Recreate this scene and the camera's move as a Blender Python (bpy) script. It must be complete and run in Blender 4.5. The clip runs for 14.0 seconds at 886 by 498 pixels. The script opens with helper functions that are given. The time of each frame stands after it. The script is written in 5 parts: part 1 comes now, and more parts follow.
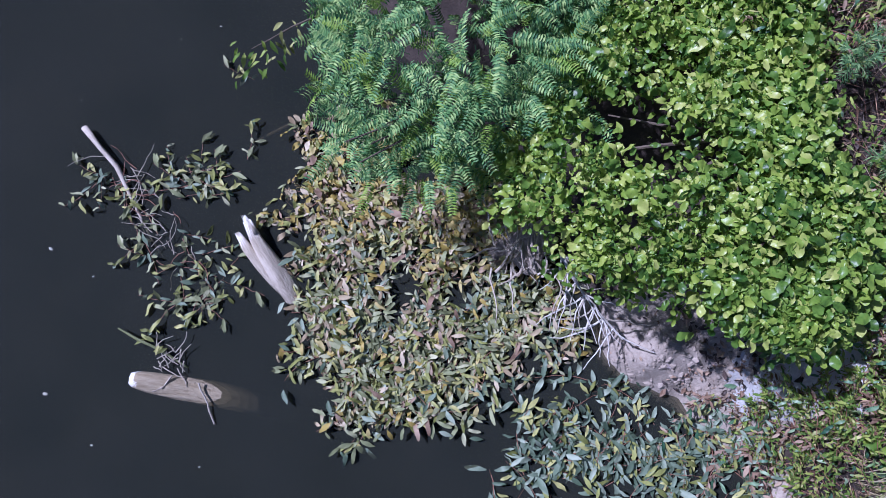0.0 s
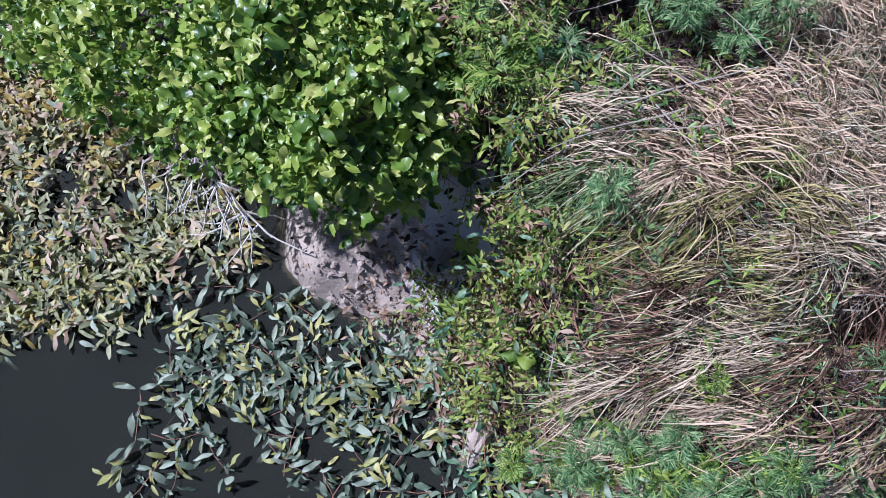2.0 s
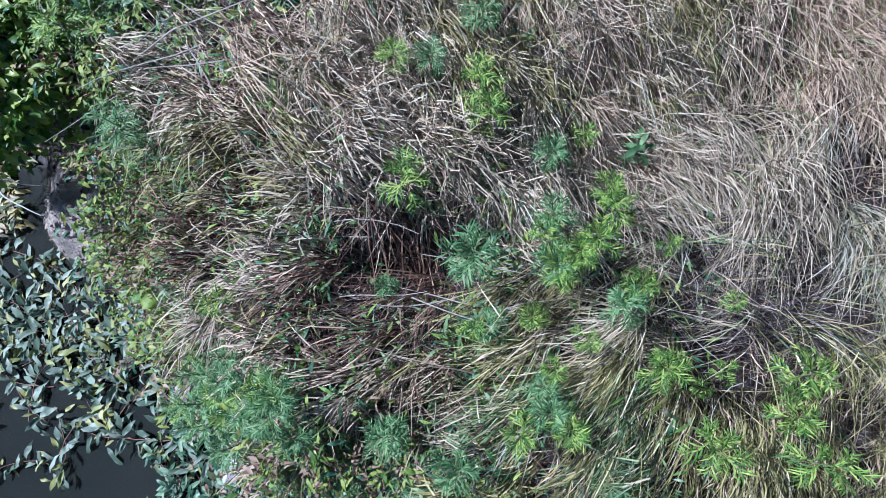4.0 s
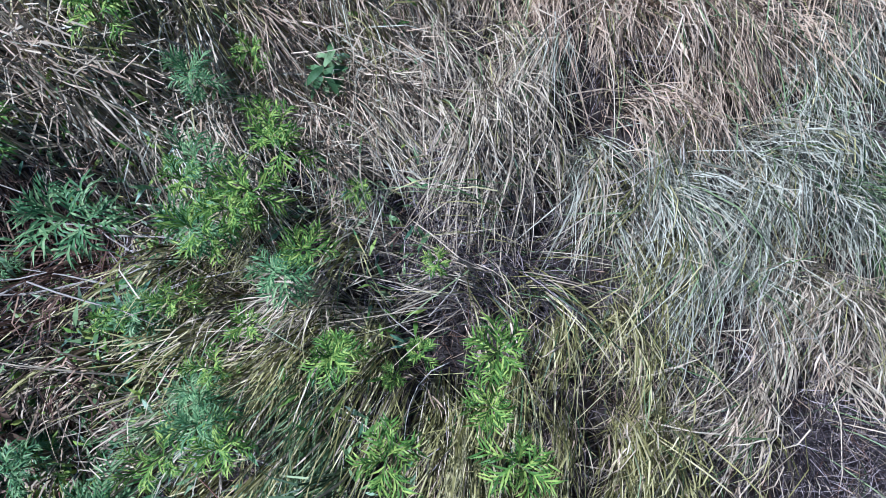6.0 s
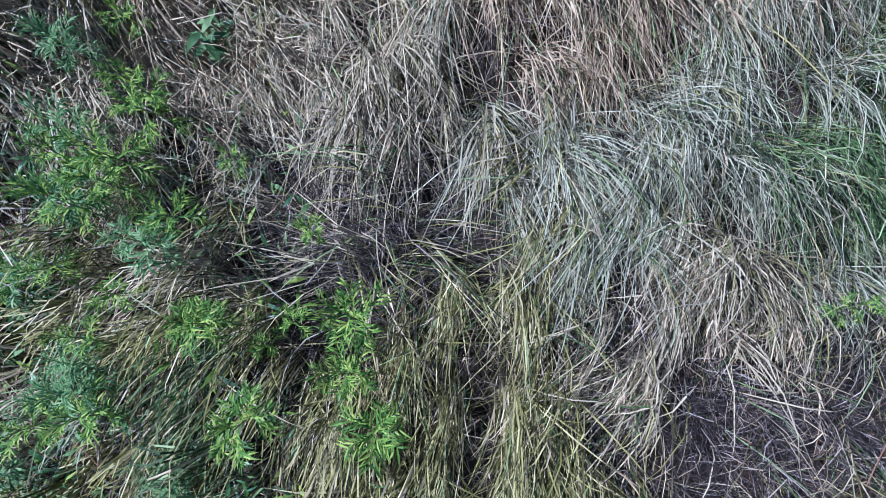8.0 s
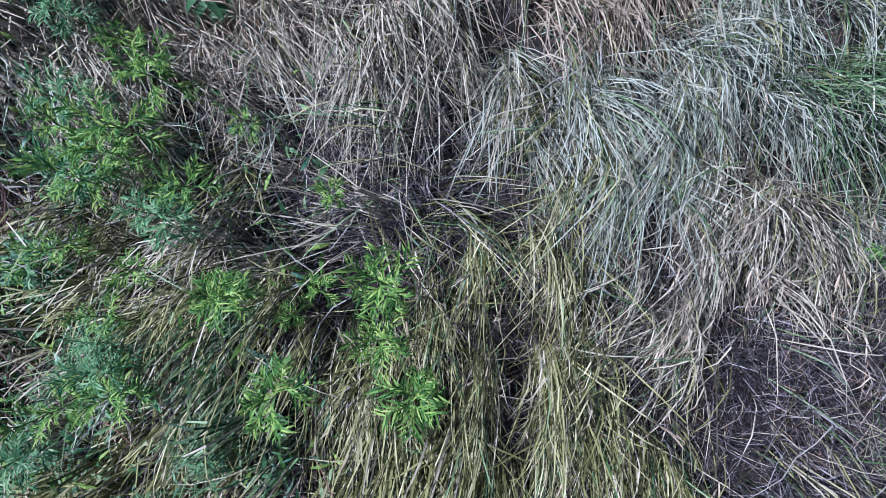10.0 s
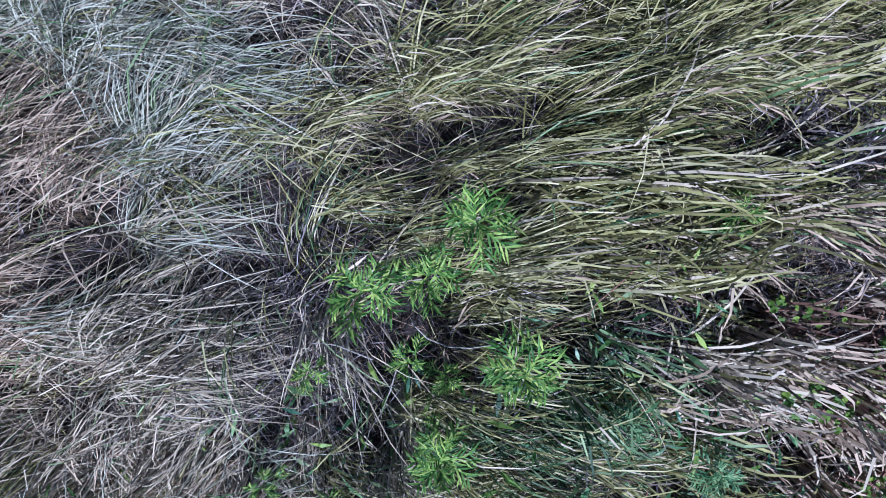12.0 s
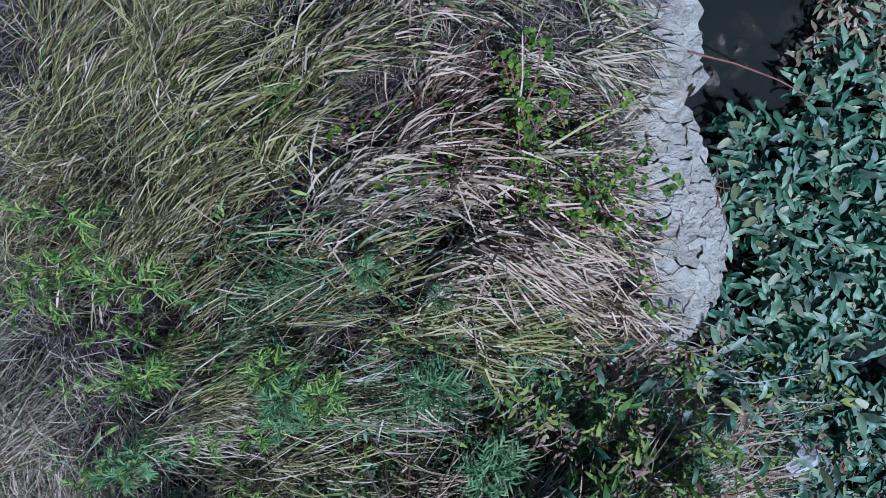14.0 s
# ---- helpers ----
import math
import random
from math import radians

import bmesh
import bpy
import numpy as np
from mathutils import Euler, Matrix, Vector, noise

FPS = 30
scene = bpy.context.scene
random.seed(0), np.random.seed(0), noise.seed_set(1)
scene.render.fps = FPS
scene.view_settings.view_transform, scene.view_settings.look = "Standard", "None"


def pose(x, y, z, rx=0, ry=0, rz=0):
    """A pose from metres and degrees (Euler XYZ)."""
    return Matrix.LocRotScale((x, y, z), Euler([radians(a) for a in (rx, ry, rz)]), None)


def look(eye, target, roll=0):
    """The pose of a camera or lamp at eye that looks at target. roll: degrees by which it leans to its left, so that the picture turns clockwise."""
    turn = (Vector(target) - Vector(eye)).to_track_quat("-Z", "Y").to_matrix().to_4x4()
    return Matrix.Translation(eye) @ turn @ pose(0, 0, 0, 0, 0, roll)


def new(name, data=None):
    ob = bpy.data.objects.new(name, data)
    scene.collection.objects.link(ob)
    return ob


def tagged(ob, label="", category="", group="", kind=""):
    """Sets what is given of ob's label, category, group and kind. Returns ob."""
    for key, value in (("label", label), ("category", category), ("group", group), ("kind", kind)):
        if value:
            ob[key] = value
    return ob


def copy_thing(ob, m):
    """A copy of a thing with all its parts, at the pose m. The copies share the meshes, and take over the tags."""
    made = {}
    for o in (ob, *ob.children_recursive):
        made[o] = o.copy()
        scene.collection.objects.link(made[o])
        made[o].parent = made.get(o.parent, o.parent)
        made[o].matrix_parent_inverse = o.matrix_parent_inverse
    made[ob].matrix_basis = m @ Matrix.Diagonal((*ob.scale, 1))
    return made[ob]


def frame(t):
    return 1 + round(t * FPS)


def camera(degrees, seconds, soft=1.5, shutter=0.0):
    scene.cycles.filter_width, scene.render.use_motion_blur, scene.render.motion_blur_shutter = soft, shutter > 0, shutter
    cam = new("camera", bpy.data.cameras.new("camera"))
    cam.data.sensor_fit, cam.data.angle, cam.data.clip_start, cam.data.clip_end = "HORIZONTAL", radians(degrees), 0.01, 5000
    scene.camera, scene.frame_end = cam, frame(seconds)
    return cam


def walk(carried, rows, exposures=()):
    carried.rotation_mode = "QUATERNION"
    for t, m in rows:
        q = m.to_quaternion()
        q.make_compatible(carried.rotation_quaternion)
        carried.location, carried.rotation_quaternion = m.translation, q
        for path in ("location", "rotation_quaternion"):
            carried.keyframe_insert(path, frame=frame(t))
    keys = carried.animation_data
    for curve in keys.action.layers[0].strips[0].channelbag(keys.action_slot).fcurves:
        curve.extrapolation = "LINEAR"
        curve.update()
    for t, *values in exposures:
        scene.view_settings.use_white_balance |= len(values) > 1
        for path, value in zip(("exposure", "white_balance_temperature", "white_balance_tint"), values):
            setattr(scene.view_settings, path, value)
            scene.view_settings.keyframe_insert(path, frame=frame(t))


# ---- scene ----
# camera and its flight: metres and degrees, looking down
cam = camera(72.0, 14.0, soft=0.45)
PATH = [
    (0, -0.216, -0.605, 4.425, 6.88, -6.78, 1.46),
    (0.5, 0.090, -0.787, 4.321, 7.51, -6.43, 1.60),
    (1, 0.777, -0.998, 4.181, 8.19, -4.78, 2.02),
    (1.5, 1.813, -1.182, 4.026, 9.23, -1.44, 2.75),
    (2, 2.636, -1.248, 3.887, 8.97, 1.06, 3.08),
    (2.5, 3.292, -1.309, 3.890, 8.88, 2.43, 3.08),
    (3, 3.892, -1.384, 3.873, 9.49, 4.02, 3.46),
    (3.5, 4.452, -1.435, 3.827, 10.00, 6.33, 3.59),
    (4, 4.930, -1.447, 3.738, 9.88, 8.38, 3.70),
    (4.2, 5.086, -1.414, 3.708, 8.85, 8.78, 3.44),
    (6.3, 5.690, -1.368, 3.130, 6.15, -0.74, -0.95),
    (6.5, 5.747, -1.361, 3.134, 5.63, -0.35, -1.10),
    (7, 5.884, -1.341, 3.140, 4.07, 0.94, -1.11),
    (7.5, 5.978, -1.373, 3.131, 4.16, 1.75, -0.92),
    (8, 6.003, -1.435, 3.110, 5.53, 1.33, -0.97),
    (8.2, 6.006, -1.463, 3.100, 6.16, 1.17, -1.11),
    (9.7, 5.965, -1.440, 3.055, 2.60, 2.00, -2.80),
    (10.3, 5.934, -1.422, 3.039, 0.40, 2.32, -8.70),
    (10.6, 5.965, -1.433, 3.035, -1.03, 3.86, -20.69),
    (11, 5.988, -1.510, 2.959, -1.41, 5.57, -44.25),
    (11.4, 5.951, -1.604, 2.934, -2.65, 5.73, -70.65),
    (11.8, 5.847, -1.659, 2.937, -1.68, 3.30, -98.11),
    (12.2, 5.723, -1.700, 2.927, -0.05, 1.40, -121.57),
    (12.6, 5.579, -1.745, 3.062, 1.32, 0.66, -138.76),
    (13, 5.375, -1.885, 3.184, 0.98, 2.98, -141.76),
    (13.5, 5.063, -2.058, 3.171, 1.53, 5.87, -142.66),
    (14, 4.561, -2.383, 3.188, 1.97, 10.57, -145.77),
]
walk(cam, [(row[0], pose(*row[1:])) for row in PATH], exposures=[(0, 0.27, 4780, 34), (1.5, 0.44, 5150, 30), (3, 0.64, 4790, 20), (4.2, 0.74, 4680, 18), (7, 0.60, 4630, 15), (11, 0.51, 4480, 18), (12.5, 0.41, 4420, 20), (14, -0.08, 4420, 16)])

# world, sun
SUN_AZ, SUN_EL = 158.0, 47.0  # degrees from +x towards +y, and above the horizon
world = bpy.data.worlds.new("sky")
scene.world = world
world.use_nodes = True
wn = world.node_tree.nodes
sky = wn.new("ShaderNodeTexSky")
sky.sky_type = "NISHITA"
sky.sun_disc = False
sky.sun_elevation = radians(SUN_EL)
sky.sun_rotation = radians(90 - SUN_AZ)
wn["Background"].inputs["Strength"].default_value = 0.038
world.node_tree.links.new(sky.outputs[0], wn["Background"].inputs["Color"])
sun = new("sun", bpy.data.lights.new("sun", "SUN"))
sun.data.energy, sun.data.angle, sun.data.color = 5.0, radians(1.5), (1.0, 0.94, 0.85)
to_sun = Vector((math.cos(radians(SUN_AZ)) * math.cos(radians(SUN_EL)), math.sin(radians(SUN_AZ)) * math.cos(radians(SUN_EL)), math.sin(radians(SUN_EL))))
sun.matrix_basis = look(to_sun * 30, (0, 0, 0))

rng = np.random.default_rng(7)


# ---- materials ----
def ramp_of(nodes, stops):
    ramp = nodes.new("ShaderNodeValToRGB")
    els = ramp.color_ramp.elements
    while len(els) < len(stops):
        els.new(0.5)
    for el, (at, col) in zip(els, stops):
        el.position, el.color = at, (*col, 1)
    return ramp


def noise_of(nodes, links, coords, scale, detail=4.0, rough=0.6):
    n = nodes.new("ShaderNodeTexNoise")
    n.inputs["Scale"].default_value, n.inputs["Detail"].default_value, n.inputs["Roughness"].default_value = scale, detail, rough
    links.new(coords, n.inputs["Vector"])
    return n


def leaf_material(name, stops, rough=0.5, glow=0.25, grain=60.0, bump=0.25, spec=0.28):
    """Foliage: each leaf takes its own tone from the ramp, with blotches and some light passing through."""
    mat = bpy.data.materials.new(name)
    mat.use_nodes = True
    nodes, links = mat.node_tree.nodes, mat.node_tree.links
    geo, info, tex = nodes.new("ShaderNodeNewGeometry"), nodes.new("ShaderNodeObjectInfo"), nodes.new("ShaderNodeTexCoord")
    add = nodes.new("ShaderNodeMath")
    links.new(geo.outputs["Random Per Island"], add.inputs[0])
    links.new(info.outputs["Random"], add.inputs[1])
    fract = nodes.new("ShaderNodeMath")
    fract.operation = "FRACT"
    links.new(add.outputs[0], fract.inputs[0])
    blotch = noise_of(nodes, links, tex.outputs["Object"], grain)
    mix = nodes.new("ShaderNodeMath")
    mix.operation = "MULTIPLY_ADD"
    mix.inputs[1].default_value, mix.inputs[2].default_value = 0.5, -0.25
    links.new(blotch.outputs["Fac"], mix.inputs[0])
    both = nodes.new("ShaderNodeMath")
    both.use_clamp = True
    links.new(fract.outputs[0], both.inputs[0])
    links.new(mix.outputs[0], both.inputs[1])
    ramp = ramp_of(nodes, stops)
    links.new(both.outputs[0], ramp.inputs[0])
    bsdf = nodes["Principled BSDF"]
    bsdf.inputs["Roughness"].default_value = rough
    bsdf.inputs["Specular IOR Level"].default_value = spec
    links.new(ramp.outputs[0], bsdf.inputs["Base Color"])
    b = nodes.new("ShaderNodeBump")
    b.inputs["Strength"].default_value, b.inputs["Distance"].default_value = bump, 0.004
    links.new(blotch.outputs["Fac"], b.inputs["Height"])
    links.new(b.outputs[0], bsdf.inputs["Normal"])
    if glow:
        trans, join = nodes.new("ShaderNodeBsdfTranslucent"), nodes.new("ShaderNodeMixShader")
        links.new(ramp.outputs[0], trans.inputs["Color"])
        join.inputs[0].default_value = glow
        links.new(bsdf.outputs[0], join.inputs[1])
        links.new(trans.outputs[0], join.inputs[2])
        links.new(join.outputs[0], nodes["Material Output"].inputs["Surface"])
    return mat


def earth_material(name, stops, scales=(6.0, 45.0), rough=0.85, bump=0.6, depth=0.02):
    """Soil, mud, wood or bark: coarse stains and fine grain, with relief."""
    mat = bpy.data.materials.new(name)
    mat.use_nodes = True
    nodes, links = mat.node_tree.nodes, mat.node_tree.links
    tex, info = nodes.new("ShaderNodeTexCoord"), nodes.new("ShaderNodeObjectInfo")
    coarse = noise_of(nodes, links, tex.outputs["Object"], scales[0], 6)
    fine = noise_of(nodes, links, tex.outputs["Object"], scales[1], 8, 0.7)
    mix = nodes.new("ShaderNodeMix")
    mix.inputs[0].default_value = 0.45
    links.new(coarse.outputs["Fac"], mix.inputs[2])
    links.new(fine.outputs["Fac"], mix.inputs[3])
    shift = nodes.new("ShaderNodeMath")
    shift.operation = "MULTIPLY_ADD"
    shift.inputs[1].default_value = 0.12
    links.new(info.outputs["Random"], shift.inputs[0])
    links.new(mix.outputs[0], shift.inputs[2])
    ramp = ramp_of(nodes, stops)
    links.new(shift.outputs[0], ramp.inputs[0])
    bsdf = nodes["Principled BSDF"]
    bsdf.inputs["Roughness"].default_value = rough
    links.new(ramp.outputs[0], bsdf.inputs["Base Color"])
    b = nodes.new("ShaderNodeBump")
    b.inputs["Strength"].default_value, b.inputs["Distance"].default_value = bump, depth
    links.new(mix.outputs[0], b.inputs["Height"])
    links.new(b.outputs[0], bsdf.inputs["Normal"])
    return mat


def water_material():
    """Murky river water: a glossy skin over dark silt-laden water that lets a little of what lies under it show."""
    mat = bpy.data.materials.new("river_water")
    mat.use_nodes = True
    nodes, links = mat.node_tree.nodes, mat.node_tree.links
    tex = nodes.new("ShaderNodeTexCoord")
    silt = noise_of(nodes, links, tex.outputs["Object"], 1.3, 5)
    ramp = ramp_of(nodes, [(0.3, (0.036, 0.043, 0.038)), (0.7, (0.050, 0.056, 0.049))])
    links.new(silt.outputs["Fac"], ramp.inputs[0])
    bsdf = nodes["Principled BSDF"]
    bsdf.inputs["Roughness"].default_value, bsdf.inputs["IOR"].default_value = 0.06, 1.33
    links.new(ramp.outputs[0], bsdf.inputs["Base Color"])
    rip = noise_of(nodes, links, tex.outputs["Object"], 5.0, 3)
    b = nodes.new("ShaderNodeBump")
    b.inputs["Strength"].default_value, b.inputs["Distance"].default_value = 0.06, 0.02
    links.new(rip.outputs["Fac"], b.inputs["Height"])
    links.new(b.outputs[0], bsdf.inputs["Normal"])
    clear, join = nodes.new("ShaderNodeBsdfTransparent"), nodes.new("ShaderNodeMixShader")
    clear.inputs[0].default_value = (0.70, 0.68, 0.58, 1)
    join.inputs[0].default_value = 0.62
    links.new(bsdf.outputs[0], join.inputs[1])
    links.new(clear.outputs[0], join.inputs[2])
    links.new(join.outputs[0], nodes["Material Output"].inputs["Surface"])
    return mat


def murk_material():
    """Silt hanging in the water: dims what lies deeper."""
    mat = bpy.data.materials.new("hanging_silt")
    mat.use_nodes = True
    nodes, links = mat.node_tree.nodes, mat.node_tree.links
    tex = nodes.new("ShaderNodeTexCoord")
    cloud = noise_of(nodes, links, tex.outputs["Object"], 2.0, 4)
    ramp = ramp_of(nodes, [(0.3, (0.030, 0.034, 0.027)), (0.7, (0.055, 0.054, 0.038))])
    links.new(cloud.outputs["Fac"], ramp.inputs[0])
    bsdf = nodes["Principled BSDF"]
    bsdf.inputs["Roughness"].default_value, bsdf.inputs["Specular IOR Level"].default_value = 1.0, 0.0
    links.new(ramp.outputs[0], bsdf.inputs["Base Color"])
    clear, join = nodes.new("ShaderNodeBsdfTransparent"), nodes.new("ShaderNodeMixShader")
    join.inputs[0].default_value = 0.80
    links.new(bsdf.outputs[0], join.inputs[1])
    links.new(clear.outputs[0], join.inputs[2])
    links.new(join.outputs[0], nodes["Material Output"].inputs["Surface"])
    return mat


def wood_material(name, stops, heading):
    """Weathered wood: streaks and cracks along the log, which runs at heading (degrees)."""
    mat = earth_material(name, stops, (2.2, 9.0), 0.75, 1.0, 0.02)
    nodes, links = mat.node_tree.nodes, mat.node_tree.links
    tex = [n for n in nodes if n.type == "TEX_COORD"][0]
    turn, stretch = nodes.new("ShaderNodeMapping"), nodes.new("ShaderNodeMapping")
    turn.inputs["Rotation"].default_value = (0, 0, radians(-heading))
    stretch.inputs["Scale"].default_value = (1.3, 16, 16)
    links.new(tex.outputs["Object"], turn.inputs["Vector"])
    links.new(turn.outputs[0], stretch.inputs["Vector"])
    for n in [n for n in nodes if n.type == "TEX_NOISE"]:
        links.new(stretch.outputs[0], n.inputs["Vector"])
    return mat


WATER, MURK = water_material(), murk_material()
SOIL = earth_material("dark_soil", [(0.3, (0.012, 0.009, 0.007)), (0.55, (0.030, 0.021, 0.016)), (0.75, (0.065, 0.047, 0.036))], (9, 80))
MUD = earth_material("bank_mud", [(0.3, (0.12, 0.095, 0.075)), (0.5, (0.30, 0.25, 0.20)), (0.7, (0.45, 0.385, 0.32))], (7, 60), 0.75, 0.8, 0.03)
# Wet mud under the alder, its colour raised to carry the sky's sheen.
SKYLIT_WET_MUD = earth_material("skylit_wet_mud", [(0.3, (0.20, 0.19, 0.18)), (0.5, (0.42, 0.41, 0.40)), (0.7, (0.58, 0.57, 0.56))], (9, 70), 0.32, 0.7, 0.03)
SLAB = earth_material("dried_mud", [(0.30, (0.12, 0.10, 0.07)), (0.40, (0.33, 0.295, 0.225)), (0.52, (0.49, 0.45, 0.355)), (0.74, (0.66, 0.62, 0.51))], (22, 120), 0.88, 1.0, 0.03)
BED = earth_material("river_silt", [(0.3, (0.05, 0.042, 0.03)), (0.7, (0.10, 0.082, 0.06))], (3, 30))
BARK = earth_material("bark", [(0.3, (0.06, 0.045, 0.035)), (0.7, (0.17, 0.13, 0.10))], (20, 140))
DEADWOOD = earth_material("weathered_wood", [(0.25, (0.12, 0.09, 0.065)), (0.45, (0.34, 0.285, 0.22)), (0.6, (0.50, 0.44, 0.36)), (0.8, (0.68, 0.64, 0.57))], (14, 120), 0.7)
SUNKEN = earth_material("waterlogged_wood", [(0.25, (0.15, 0.11, 0.07)), (0.55, (0.32, 0.26, 0.17)), (0.8, (0.48, 0.42, 0.31))], (8, 70), 0.5)
SNAG = wood_material("grained_bleached_wood", [(0.3, (0.10, 0.075, 0.05)), (0.45, (0.36, 0.30, 0.22)), (0.6, (0.55, 0.48, 0.38)), (0.8, (0.70, 0.65, 0.56))], -56)
SUNK = wood_material("grained_sunken_wood", [(0.3, (0.10, 0.075, 0.045)), (0.5, (0.30, 0.24, 0.15)), (0.75, (0.48, 0.41, 0.29))], -10)
BREAK = earth_material("fresh_broken_wood", [(0.3, (0.62, 0.60, 0.57)), (0.7, (0.86, 0.85, 0.83))], (12, 80), 0.7)
TWIG = earth_material("dead_twig", [(0.3, (0.24, 0.20, 0.155)), (0.7, (0.46, 0.41, 0.34))], (25, 160), 0.7)
PALE_TWIG = earth_material("bleached_twig", [(0.3, (0.42, 0.38, 0.33)), (0.7, (0.72, 0.69, 0.63))], (25, 160), 0.7)
STALK = earth_material("reddish_stalk", [(0.3, (0.16, 0.06, 0.045)), (0.7, (0.32, 0.16, 0.10))], (25, 160), 0.6)
STEM = earth_material("green_stem", [(0.3, (0.10, 0.12, 0.04)), (0.7, (0.22, 0.24, 0.10))], (25, 160), 0.5)
STONE = earth_material("pale_stone", [(0.3, (0.35, 0.33, 0.31)), (0.7, (0.6, 0.58, 0.55))], (12, 90), 0.7)
FOAM = earth_material("floating_flake", [(0.3, (0.22, 0.22, 0.17)), (0.7, (0.40, 0.39, 0.33))], (30, 160), 0.6)

SAGE_LEAF = leaf_material("sage_smartweed_leaf", [(0.0, (0.12, 0.135, 0.06)), (0.5, (0.33, 0.36, 0.185)), (1.0, (0.58, 0.58, 0.37))], 0.6, 0.32, 60.0, 0.25, 0.25)
PALE_LEAF = leaf_material("pale_smartweed_leaf", [(0.0, (0.09, 0.14, 0.085)), (0.5, (0.19, 0.255, 0.17)), (1.0, (0.40, 0.47, 0.35))], 0.5, 0.32, 60.0, 0.25, 0.45)
OLIVE_LEAF = leaf_material("olive_smartweed_leaf", [(0.0, (0.12, 0.135, 0.035)), (0.5, (0.31, 0.33, 0.10)), (1.0, (0.50, 0.48, 0.19))], 0.45, 0.25)
YELLOW_LEAF = leaf_material("yellowing_leaf", [(0.0, (0.34, 0.26, 0.06)), (0.5, (0.46, 0.36, 0.10)), (1.0, (0.52, 0.45, 0.20))], 0.5, 0.25)
BROWN_LEAF = leaf_material("withered_leaf", [(0.0, (0.13, 0.08, 0.05)), (0.5, (0.28, 0.19, 0.13)), (1.0, (0.42, 0.32, 0.23))], 0.65, 0.15)
TAN_LEAF = leaf_material("tan_withered_leaf", [(0.0, (0.24, 0.18, 0.10)), (0.5, (0.42, 0.34, 0.21)), (1.0, (0.62, 0.53, 0.38))], 0.6, 0.2)
DARK_LEAF = leaf_material("rotten_leaf", [(0.0, (0.03, 0.022, 0.02)), (1.0, (0.09, 0.065, 0.055))], 0.5, 0.0)
DEEP_LEAF = leaf_material("deep_green_smartweed_leaf", [(0.0, (0.035, 0.095, 0.05)), (0.5, (0.10, 0.20, 0.105)), (1.0, (0.29, 0.39, 0.22))], 0.45, 0.2, 60.0, 0.25, 0.45)
WEED_LEAF = leaf_material("bank_weed_leaf", [(0.0, (0.06, 0.13, 0.02)), (0.5, (0.20, 0.31, 0.055)), (1.0, (0.44, 0.49, 0.11))], 0.5, 0.40)
ALDER_LEAF = leaf_material("alder_leaf", [(0.0, (0.035, 0.10, 0.012)), (0.3, (0.17, 0.305, 0.045)), (0.75, (0.37, 0.49, 0.07)), (1.0, (0.56, 0.61, 0.17))], 0.38, 0.44, 40, 0.5, 0.6)
FERNY_LEAF = leaf_material("pinnate_leaflet", [(0.0, (0.04, 0.12, 0.05)), (0.5, (0.16, 0.32, 0.10)), (1.0, (0.44, 0.58, 0.20))], 0.5, 0.25, 30)
# Lime fronds: young growth, plus sunlit ones with the light in their colour.
FERNY_YOUNG_SUNLIT = leaf_material("young_sunlit_leaflet", [(0.0, (0.14, 0.27, 0.035)), (1.0, (0.34, 0.47, 0.08))], 0.5, 0.3, 30)
MUG_LEAF = leaf_material("mugwort_leaf", [(0.0, (0.04, 0.105, 0.02)), (0.5, (0.165, 0.30, 0.05)), (1.0, (0.46, 0.56, 0.12))], 0.5, 0.38, 40)
MUG_BLUE = leaf_material("bluish_mugwort_leaf", [(0.0, (0.048, 0.125, 0.045)), (0.5, (0.128, 0.255, 0.094)), (1.0, (0.34, 0.47, 0.20))], 0.5, 0.36, 40)
DOCK_LEAF = leaf_material("dock_leaf", [(0.0, (0.06, 0.13, 0.045)), (0.5, (0.13, 0.235, 0.085)), (1.0, (0.26, 0.37, 0.16))], 0.5, 0.3, 30, 0.5, 0.3)
VINE_LEAF = leaf_material("bramble_leaf", [(0.0, (0.045, 0.09, 0.014)), (0.5, (0.115, 0.19, 0.024)), (1.0, (0.27, 0.35, 0.05))], 0.45, 0.3, 40)
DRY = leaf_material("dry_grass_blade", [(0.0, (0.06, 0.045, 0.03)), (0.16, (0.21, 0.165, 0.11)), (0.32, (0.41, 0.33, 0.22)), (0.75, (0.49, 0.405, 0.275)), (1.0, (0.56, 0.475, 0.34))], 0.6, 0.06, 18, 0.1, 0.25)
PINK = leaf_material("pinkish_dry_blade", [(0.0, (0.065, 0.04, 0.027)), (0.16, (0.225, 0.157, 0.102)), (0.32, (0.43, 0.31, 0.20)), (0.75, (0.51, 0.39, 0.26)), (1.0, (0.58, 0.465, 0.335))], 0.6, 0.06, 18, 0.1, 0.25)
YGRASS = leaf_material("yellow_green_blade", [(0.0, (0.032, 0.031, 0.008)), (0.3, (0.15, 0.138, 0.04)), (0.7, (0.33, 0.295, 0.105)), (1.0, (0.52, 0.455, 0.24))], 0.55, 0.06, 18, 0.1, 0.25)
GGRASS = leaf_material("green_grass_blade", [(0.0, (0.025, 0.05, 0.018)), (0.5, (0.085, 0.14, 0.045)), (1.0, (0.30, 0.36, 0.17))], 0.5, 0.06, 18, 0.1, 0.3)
# Near-black lower ramp: shade of the gaps is put into the thatch colour.
THATCH = leaf_material("shaded_grey_thatch", [(0.0, (0.012, 0.009, 0.009)), (0.5, (0.048, 0.037, 0.037)), (0.78, (0.14, 0.112, 0.108)), (1.0, (0.46, 0.39, 0.37))], 0.7, 0.06, 18, 0.1, 0.3)
